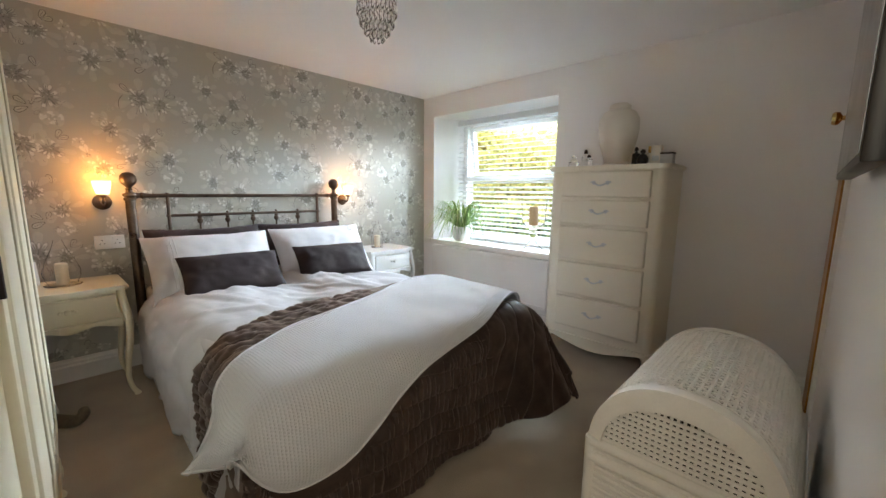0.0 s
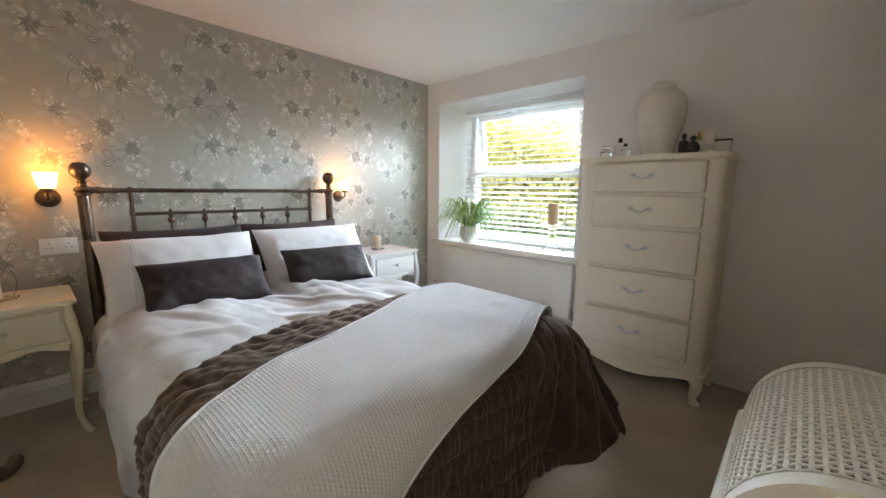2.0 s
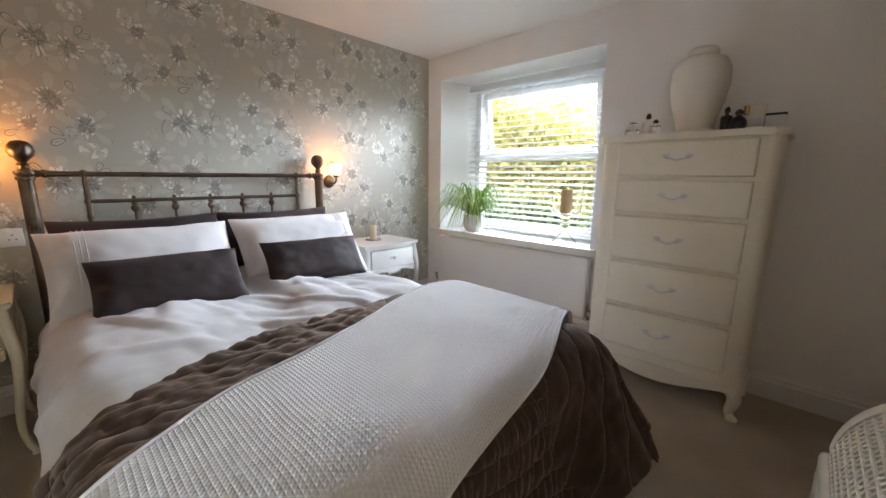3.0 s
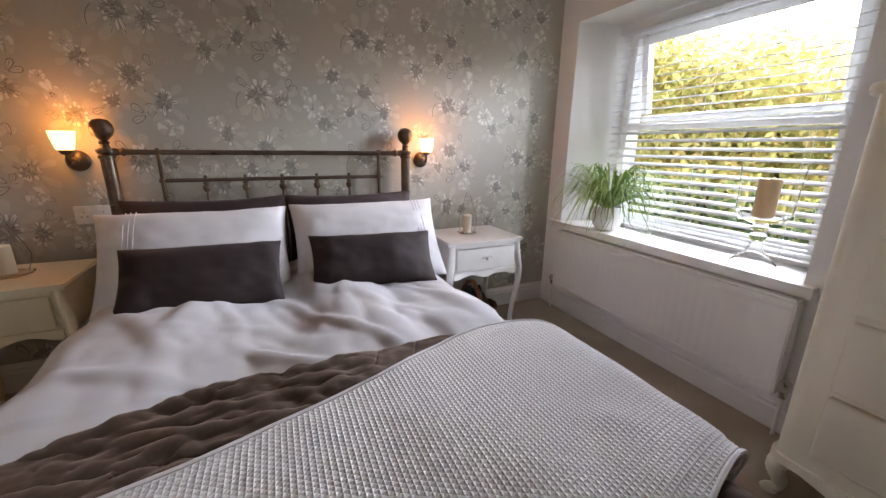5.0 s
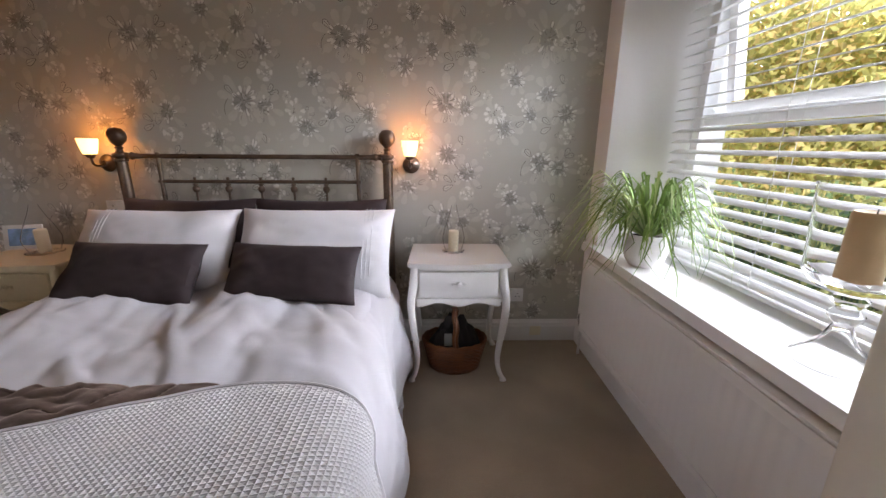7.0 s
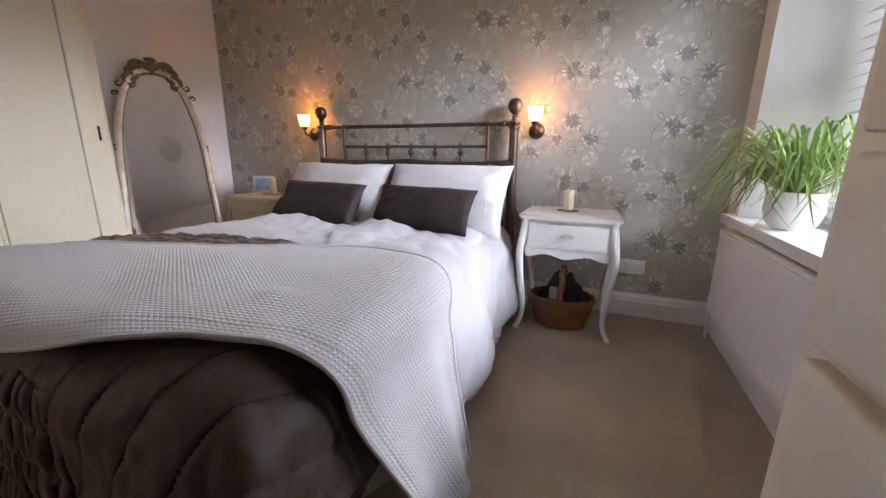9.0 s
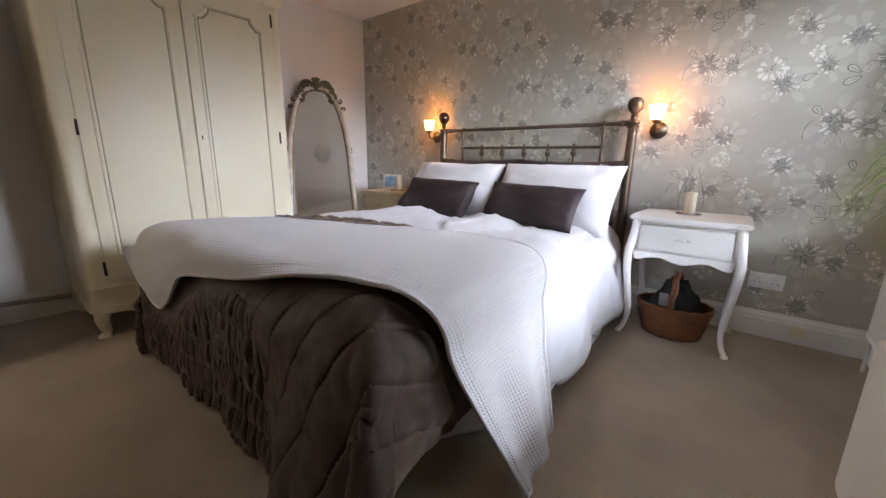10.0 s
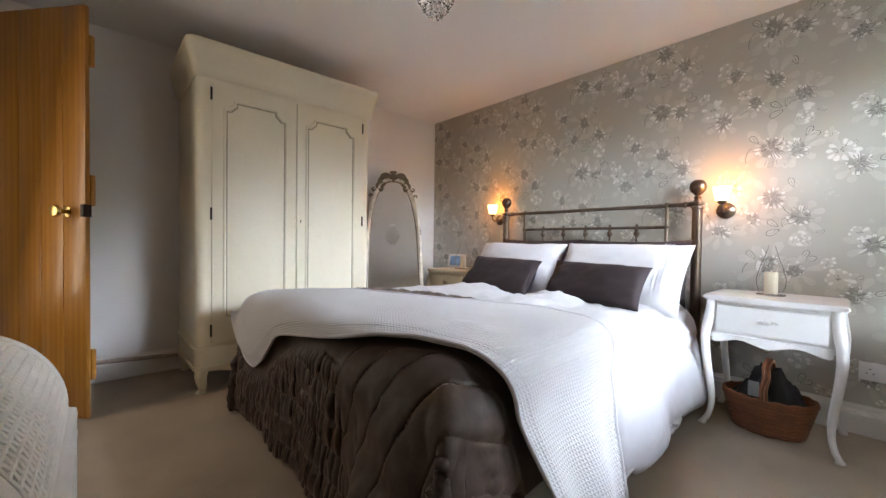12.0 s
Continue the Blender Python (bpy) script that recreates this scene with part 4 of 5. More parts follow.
def make_candle_dish(x, y, z, r=0.045, hc=0.085, tall=False):
    c = thing("glass_candle_holder", "clear glass hurricane over a short ivory candle", "candle holder", pose(x, y, z), "bedside candles")
    part("dish", lathe(bmesh.new(), [(0, 0), (r * 1.2, 0), (r * 1.3, 0.006), (r * 1.1, 0.010), (r * 0.9, 0.006), (0, 0.005)], 24), THINGLASS, c).visible_shadow = False
    part("candle", lathe(bmesh.new(), [(0, 0.006), (0.027, 0.006), (0.027, hc), (0.023, hc + 0.004), (0, hc)], 20), WAX, c, "ivory wax")
    prof = [(r, 0.012), (r * 1.25, 0.05), (r * 1.3, 0.08), (r * 1.05, 0.13), (r * 0.62, 0.19), (r * 0.4, 0.225), (r * 0.3, 0.25)]
    part("chimney", lathe(bmesh.new(), prof + [(a - 0.002, b) for a, b in prof[::-1]], 28), THINGLASS, c, "clear glass").visible_shadow = False


make_candle_dish(2.225, 3.83, 0.645, 0.045, 0.112)
make_candle_dish(0.105, 3.80, 0.645, 0.06, 0.12)

def make_photo():
    f = thing("photo_frame", "small clear glass photo frame with a blue picture", "photo frame", pose(-0.065, 3.86, 0.646, -12, 0, 14))
    bm = bmesh.new()
    box(bm, (-0.085, 0, 0), (0.085, 0.012, 0.13), 0.003)
    part("glass_block", bm, POTW, f)
    part("picture", boxed((-0.06, -0.003, 0.02), (0.06, -0.001, 0.11), 0), PHOTO, f)


make_photo()


# ---- wall lamps ----
def make_wall_lamp(x):
    m = thing("wall_lamp", "lit opal glass shade on a dark bronze wall bracket", "wall lamp", pose(x, YN - 0.002, 1.09), "pair of wall lamps")
    part("backplate", lathe(bmesh.new(), [(0, 0), (0.045, 0), (0.047, 0.006), (0.04, 0.016), (0.018, 0.026), (0.014, 0.036), (0, 0.038)], 24, m=Matrix.Rotation(radians(90), 4, "X")), BRONZE, m)
    part("arm", tube(bmesh.new(), smooth_line([(0, -0.03, 0), (0, -0.06, -0.012), (0, -0.095, -0.005), (0, -0.105, 0.02), (0, -0.105, 0.045)], 16), 0.006, 10), BRONZE, m)
    part("cup", lathe(bmesh.new(), [(0, 0.03), (0.014, 0.03), (0.024, 0.044), (0.024, 0.05), (0, 0.05)], 20, (0, -0.105, 0)), BRONZE, m)
    s = part("shade", lathe(bmesh.new(), [(0.012, 0.048), (0.030, 0.05), (0.036, 0.075), (0.041, 0.100), (0.045, 0.128), (0.042, 0.128), (0.038, 0.100), (0.033, 0.075), (0.027, 0.054), (0.012, 0.052)], 24, (0, -0.105, 0)), SHADE, m, "glowing opal glass")
    s.visible_shadow = False
    l = new("bulb", bpy.data.lights.new("bulb", "POINT"))
    l.data.energy, l.data.color, l.data.shadow_soft_size = BULB_POWER, (1.0, 0.32, 0.035), 0.02
    l.parent = m
    l.location = (0, -0.105, 0.11)


make_wall_lamp(0.322)
make_wall_lamp(1.992)


# ---- ceiling lamp ----
def make_chandelier():
    c = thing("pendant_lamp", "small ceiling pendant hung with tiers of clear glass drops", "pendant lamp", pose(1.25, 2.45, 0))
    part("ceiling_rose", lathe(bmesh.new(), [(0, H), (0.05, H), (0.046, H - 0.018), (0.012, H - 0.028), (0, H - 0.028)], 24), WHITE, c)
    part("rod", tube(bmesh.new(), [(0, 0, H - 0.02), (0, 0, H - 0.10)], 0.005, 8), CHROME, c)
    for k, (r, z, n, l) in enumerate(((0.085, H - 0.09, 26, 0.05), (0.088, H - 0.135, 26, 0.05), (0.075, H - 0.18, 22, 0.05), (0.055, H - 0.22, 16, 0.045), (0.03, H - 0.25, 9, 0.045))):
        part("ring", tube(bmesh.new(), [(r * math.cos(2 * math.pi * i / 24), r * math.sin(2 * math.pi * i / 24), z) for i in range(25)], 0.003, 6, False), CHROME, c)
        for i in range(n):
            a = 2 * math.pi * i / n
            o = part("glass_drop", lathe(bmesh.new(), [(0, 0), (0.006, -0.006), (0.009, -l * 0.6), (0.007, -l * 0.85), (0, -l)], 6), GLASS, c)
            o.location = (r * math.cos(a), r * math.sin(a), z)


make_chandelier()


# ---- tall chest of drawers ----
def bow_handle(y, z, x):
    bm = bmesh.new()
    tube(bm, smooth_line([(x, y - 0.045, z + 0.006), (x - 0.012, y - 0.035, z), (x - 0.016, y, z - 0.012), (x - 0.012, y + 0.035, z), (x, y + 0.045, z + 0.006)], 16), 0.005, 8)
    for s in (-1, 1):
        lathe(bm, [(0, 0), (0.012, 0), (0.013, 0.003), (0.006, 0.008), (0, 0.009)], 12, m=Matrix.Translation((x + 0.001, y + s * 0.045, z + 0.006)) @ Matrix.Rotation(radians(-90), 4, "Y"))
        tube(bm, smooth_line([(x - 0.003, y + s * 0.045, z + 0.006), (x - 0.004, y + s * 0.058, z + 0.014), (x - 0.003, y + s * 0.066, z + 0.004)], 8), 0.003, 6)
    return bm


CHX, CHY0, CHY1, CHZ = 2.64, 1.535, 2.28, 1.355


def make_chest():
    x0, x1, y0, y1, h = CHX, XE - 0.022, CHY0, CHY1, CHZ
    c = thing("tall_chest_of_drawers", "ivory painted tall chest of five drawers on short legs", "chest of drawers", pose(x0, (y0 + y1) / 2, 0))
    inv = Matrix.Translation((-x0, -(y0 + y1) / 2, 0))

    def p(name, bm, mat, parent=c, label=""):
        bmesh.ops.transform(bm, matrix=inv, verts=bm.verts)
        return part(name, bm, mat, parent, label)

    r = 0.05
    body = [(x1, y0), (x1, y1)] + [(x0 + r - r * math.sin(t), y1 - r + r * math.cos(t)) for t in [k / 6 * math.pi / 2 for k in range(7)]] + [(x0 + r - r * math.cos(t), y0 + r - r * math.sin(t)) for t in [k / 6 * math.pi / 2 for k in range(7)]]
    p("body", prism(bmesh.new(), body, 0.15, h - 0.03), CHESTP)
    top = [(x1, y0 - 0.018), (x1, y1 + 0.018)] + [(x0 - 0.02 + r - r * math.sin(t), y1 + 0.018 - r + r * math.cos(t)) for t in [k / 6 * math.pi / 2 for k in range(7)]] + [(x0 - 0.02 + r - r * math.cos(t), y0 - 0.018 + r - r * math.sin(t)) for t in [k / 6 * math.pi / 2 for k in range(7)]]
    bm = prism(bmesh.new(), top, h - 0.03, h)
    bmesh.ops.bevel(bm, geom=[e for e in bm.edges if abs(e.verts[0].co.z - e.verts[1].co.z) < 1e-6 and len(e.link_faces) == 2], offset=0.008, segments=2, affect="EDGES")
    p("top", bm, CHESTP)
    p("base_moulding", prism(bmesh.new(), [(a - (0.012 if a < x1 else 0), b + (0.01 if b > (y0 + y1) / 2 else -0.01)) for a, b in body], 0.135, 0.165), CHESTP)
    ap = [(y0 + 0.02, 0.14)] + [(y0 + 0.04 + (y1 - y0 - 0.08) * k / 24, 0.098 - 0.022 * math.cos((k / 24 * 2 - 1) * math.pi) + 0.018 * abs(k / 12 - 1) ** 3) for k in range(25)] + [(y1 - 0.02, 0.14)]
    p("apron", prism(bmesh.new(), ap, x0 - 0.004, x0 + 0.018, "x"), CHESTP)
    zs = [0.215, 0.455, 0.705, 0.955, 1.14, 1.325]
    for a, b in zip(zs, zs[1:]):
        d = bmesh.new()
        box(d, (x0 - 0.024, y0 + 0.075, a + 0.010), (x0 + 0.01, y1 - 0.10, b - 0.010), 0.010, seg=3)
        dr = p("drawer", d, CHESTP)
        p("handle", bow_handle((y0 + y1) / 2, (a + b) / 2 + 0.005, x0 - 0.026), PALECARD, dr, "pale grey painted bow handle")
    for y, sy in ((y0 + 0.03, -1), (y1 - 0.03, 1)):
        p("leg", cabriole(x0 + 0.03, y, 0.15, -0.9, sy * 0.6, 0.03), CHESTP)
        p("leg", cabriole(x1 - 0.04, y, 0.15, 0.3, sy * 0.6, 0.03), CHESTP)


make_chest()


def on_chest(name, label, category, y, x=0.20):
    return thing(name, label, category, pose(CHX + x, y, CHZ))


v = on_chest("ginger_jar", "large cream crackle-glazed lidded ceramic jar", "vase", 1.90, 0.19)
part("jar", lathe(bmesh.new(), [(0, 0), (0.085, 0), (0.088, 0.015), (0.078, 0.03), (0.085, 0.06), (0.115, 0.16), (0.128, 0.25), (0.124, 0.31), (0.10, 0.355), (0.07, 0.372), (0, 0.372)], 36), CERAMIC, v)
part("lid", lathe(bmesh.new(), [(0.062, 0.372), (0.066, 0.38), (0.066, 0.398), (0.05, 0.412), (0, 0.416)], 30), CERAMIC, v)


def scent_bottle(y, x, r, h, dark, round_=True):
    b = on_chest("scent_bottle", ("black glass scent bottle with a black stopper" if dark else "clear cut glass scent bottle with a stopper"), "bottle", y, x)
    prof = [(0, 0), (r * 0.7, 0), (r, h * 0.25), (r, h * 0.45), (r * 0.6, h * 0.66), (r * 0.3, h * 0.7), (r * 0.3, h * 0.76), (0, h * 0.76)] if round_ else [(0, 0), (r, 0), (r, h * 0.6), (r * 0.8, h * 0.66), (r * 0.35, h * 0.68), (r * 0.35, h * 0.76), (0, h * 0.76)]
    part("flask", lathe(bmesh.new(), prof, 20), BLACK if dark else GLASS, b)
    part("stopper", lathe(bmesh.new(), [(0, h * 0.76), (r * 0.45, h * 0.78), (r * 0.5, h * 0.9), (r * 0.2, h), (0, h)], 14), BLACK if dark else (DARKMETAL if r < 0.03 else GLASS), b)


scent_bottle(2.175, 0.13, 0.036, 0.085, False)
scent_bottle(2.12, 0.20, 0.027, 0.13, False, False)
scent_bottle(2.06, 0.12, 0.026, 0.085, False, False)
scent_bottle(1.765, 0.16, 0.024, 0.12, True, False)
scent_bottle(1.715, 0.13, 0.034, 0.10, True)
g = on_chest("scent_bottle", "slim gold-capped glass scent bottle", "bottle", 1.70, 0.22)
part("flask", lathe(bmesh.new(), [(0, 0), (0.016, 0), (0.016, 0.085), (0, 0.085)], 14), GLASS, g)
part("cap", lathe(bmesh.new(), [(0, 0.085), (0.012, 0.085), (0.012, 0.125), (0, 0.125)], 14), BRASS, g)
k = on_chest("carton", "upright cream card scent carton", "box", 1.655, 0.20)
part("carton_body", boxed((-0.02, -0.03, 0), (0.02, 0.03, 0.125), 0.002), CERAMIC, k)
part("print_band", boxed((-0.0215, -0.02, 0.03), (-0.0205, 0.02, 0.06), 0), PALECARD, k)
k = on_chest("trinket_box", "small silver-edged white box", "box", 1.585, 0.18)
part("case", boxed((-0.03, -0.035, 0), (0.03, 0.035, 0.075), 0.003), PALECARD, k)
part("rim", boxed((-0.032, -0.037, 0.066), (0.032, 0.037, 0.076), 0.002), DARKMETAL, k)


# ---- wardrobe ----
def make_wardrobe():
    x0, x1, y0, y1 = XW + 0.03, 0.02, 1.76, 2.87
    w = thing("wardrobe", "cream painted double wardrobe with panelled doors on short legs", "wardrobe", pose(x0, (y0 + y1) / 2, 0))
    inv = Matrix.Translation((-x0, -(y0 + y1) / 2, 0))

    def p(name, bm, mat, parent=w, label=""):
        bmesh.ops.transform(bm, matrix=inv, verts=bm.verts)
        return part(name, bm, mat, parent, label)

    r = 0.045

    def plan(g):
        a0, b0, b1 = x1 + g, y0 - g, y1 + g
        return [(x0, b0), (x0, b1)][::-1] + [(a0 - r + r * math.sin(t), b0 + r - r * math.cos(t)) for t in [k / 6 * math.pi / 2 for k in range(7)]] + [(a0 - r + r * math.cos(t), b1 - r + r * math.sin(t)) for t in [k / 6 * math.pi / 2 for k in range(7)]]

    p("carcass", prism(bmesh.new(), plan(0.0), 0.26, 1.80), CREAM)
    bm = bmesh.new()
    for g, z0, z1 in ((0.012, 0.135, 0.155), (0.004, 0.155, 0.245), (0.014, 0.245, 0.262)):
        prism(bm, plan(g), z0, z1)
    p("plinth", bm, CREAM)
    bm = bmesh.new()
    steps = [(0.004, 1.80), (0.018, 1.82), (0.022, 1.845), (0.028, 1.87), (0.045, 1.92), (0.055, 1.955), (0.055, 1.985), (0.048, 1.995)]
    rings = [[bm.verts.new((a, b, z)) for a, b in plan(g)] for g, z in steps]
    for A, B in zip(rings, rings[1:]):
        for i in range(len(A)):
            bm.faces.new((A[i], A[(i + 1) % len(A)], B[(i + 1) % len(A)], B[i]))
    bm.faces.new(rings[0][::-1]), bm.faces.new(rings[-1])
    p("cornice", bm, CREAM)
    ap = [(y0 + 0.03, 0.14)] + [(y0 + 0.06 + (y1 - y0 - 0.12) * k / 24, 0.105 + 0.02 * math.cos(k / 24 * math.pi * 4)) for k in range(25)] + [(y1 - 0.03, 0.14)]
    p("apron", prism(bmesh.new(), ap, x1 - 0.02, x1 + 0.004, "x"), CREAM)
    mid = (y0 + y1) / 2
    for s in (-1, 1):
        a, b = (y0 + 0.075, mid - 0.003) if s < 0 else (mid + 0.003, y1 - 0.075)
        d = p("door", box(bmesh.new(), (x1 - 0.01, a, 0.29), (x1 + 0.016, b, 1.775), 0.004), CREAM)
        m0, m1, z0, z1, c = a + 0.055, b - 0.055, 0.36, 1.70, 0.055
        pts = [(m0 + c, z0), (m1 - c, z0), (m1 - c, z0 + 0.02), (m1 - 0.02, z0 + c), (m1, z0 + c), (m1, z1 - c), (m1 - 0.02, z1 - c), (m1 - c, z1 - 0.02), (m1 - c, z1), (m0 + c, z1), (m0 + c, z1 - 0.02), (m0 + 0.02, z1 - c), (m0, z1 - c), (m0, z0 + c), (m0 + 0.02, z0 + c), (m0 + c, z0 + 0.02)]
        bm = bmesh.new()
        n = len(pts)
        cy, cz = (m0 + m1) / 2, (z0 + z1) / 2

        def inset(q, g):
            return (q[0] - math.copysign(g, q[0] - cy), q[1] - math.copysign(g, q[1] - cz))

        prof = [(0.0, 0.014), (0.003, 0.022), (0.009, 0.024), (0.015, 0.021), (0.018, 0.014)]
        loops = [[bm.verts.new((x1 + hx, *inset(q, g))) for q in pts] for g, hx in prof]
        for A, B in zip(loops, loops[1:]):
            for i in range(n):
                bm.faces.new((A[i], A[(i + 1) % n], B[(i + 1) % n], B[i]))
        p("panel_moulding", bm, CREAM, d)
        # thin bead whose dark colour draws the groove's shadow line
        bm = bmesh.new()
        loops = [[bm.verts.new((x1 + hx, *inset(q, g))) for q in pts] for g, hx in ((0.017, 0.0162), (0.018, 0.0195), (0.0225, 0.0195), (0.0235, 0.0162))]
        for A, B in zip(loops, loops[1:]):
            for i in range(n):
                bm.faces.new((A[i], A[(i + 1) % n], B[(i + 1) % n], B[i]))
        p("groove_shade_bead", bm, GROOVE_SHADE, d, "bead coloured darker as the shade in the moulding groove")
        for z in (0.36, 1.03, 1.71):
            y = a - 0.004 if s < 0 else b + 0.004
            p("hinge", tube(bmesh.new(), [(x1 + 0.016, y, z - 0.035), (x1 + 0.016, y, z + 0.035)], 0.0055, 8), DARKMETAL, d)
        if s > 0:
            p("keyhole", box(bmesh.new(), (x1 + 0.0155, a + 0.022, 1.0), (x1 + 0.018, a + 0.028, 1.02), 0.0008), DARKMETAL, d)
    for y, sy in ((y0 + 0.035, -1), (y1 - 0.035, 1)):
        p("leg", cabriole(x1 - 0.03, y, 0.14, 0.9, sy * 0.5, 0.032), CREAM)
        p("leg", cabriole(x0 + 0.04, y, 0.14, -0.3, sy * 0.5, 0.032), CREAM)


make_wardrobe()


# ---- leaning mirror ----
def make_mirror():
    """An arched glass 0.44 wide and 1.42 high in a carved frame, leaning on the west wall."""
    lean = 15.0
    m = thing("standing_mirror", "arched floor mirror in a carved silver-gilt frame, leaning on the wall", "mirror", pose(-0.10, 3.19, 0.0, 0, -lean, -32))
    W, Z0, ZS, ZT = 0.225, 0.10, 0.78, 1.50

    def outline(g, n=20):
        pts = [(-W - g, Z0 - g), (W + g, Z0 - g)]
        right = []
        for k in range(n + 1):
            t = k / n
            z = Z0 + (ZS - Z0) * t
            right.append((W + g + 0.012 * math.sin(t * math.pi), z))
        for k in range(1, n + 1):
            t = k / n * math.pi / 2
            right.append(((W + g) * math.cos(t) ** 0.75, ZS + (ZT + g - ZS) * math.sin(t) ** 1.05))
        left = [(-y, z) for y, z in right[::-1][1:]]
        return right + left

    glass_pts = outline(0.0)
    part("mirror_glass", prism(bmesh.new(), glass_pts, 0.0, 0.004, "x"), MIRROR, m, smooth=False)
    part("backboard", prism(bmesh.new(), outline(0.02), -0.02, -0.002, "x"), DARKMETAL, m, smooth=False)
    path = [(0.008, y, z) for y, z in outline(0.012)]
    part("frame", tube(bmesh.new(), path + [path[0]], 0.021, 10), SILVERGILT, m)
    part("inner_bead", tube(bmesh.new(), [(0.012, y, z) for y, z in outline(-0.006)] + [(0.012, *outline(-0.006)[0])], 0.006, 8), GILTDARK, m)
    bm = bmesh.new()
    rng = random.Random(3)

    def scroll(y, z, a, s, turn):
        s *= 1.25
        pts, p, b = [], Vector((0.015, y, z)), a
        for k in range(16):
            pts.append(p.copy())
            b += turn * (0.10 + 0.035 * k)
            p = p + Vector((0, math.cos(b), math.sin(b))) * s * 0.12
        part("carved_scroll", tube(bmesh.new(), pts, [s * (0.24 - 0.011 * k) for k in range(16)], 8), GILTDARK, m)

    for s in (-1, 1):
        scroll(s * 0.02, ZT + 0.01, math.pi / 2 + s * -0.3, 0.085, -s)
        scroll(s * 0.05, ZT + 0.02, math.pi / 2 - s * 1.2, 0.085, -s)
        scroll(s * 0.10, ZT - 0.02, -s * 0.2 if s > 0 else math.pi + 0.2, 0.075, -s)
        scroll(s * 0.15, ZT - 0.09, -math.pi / 2 + s * 0.5, 0.04, s)
        scroll(s * 0.185, ZT - 0.16, math.pi / 2 - s * 0.4, 0.032, -s)
        scroll(s * 0.10, ZT - 0.05, -math.pi / 2 + s * 0.6, 0.05, s)
    lathe(bm, [(0, -0.02), (0.03, 0), (0.04, 0.03), (0.025, 0.06), (0.036, 0.075), (0, 0.085)], 14, (0.012, 0, ZT + 0.005))
    for s in (-1, 1):
        for z in (0.47, 0.80, 1.0):
            scroll(s * (W + 0.02), z - 0.02, math.pi / 2, 0.03, s)
            scroll(s * (W + 0.02), z + 0.02, -math.pi / 2, 0.03, -s)
    part("carved_crest", bm, GILTDARK, m, "carved tarnished gilt finial")
    for s in (-1, 1):
        part("foot", tube(bmesh.new(), smooth_line([(0.0, s * (W - 0.02), 0.09), (0.03, s * (W + 0.01), 0.05), (0.05, s * (W + 0.05), 0.02), (0.07, s * (W + 0.08), 0.03), (0.06, s * (W + 0.10), 0.045)], 14), [0.035 - 0.001 * k for k in range(14)], 10), GILTDARK, m, "carved scroll foot")


make_mirror()


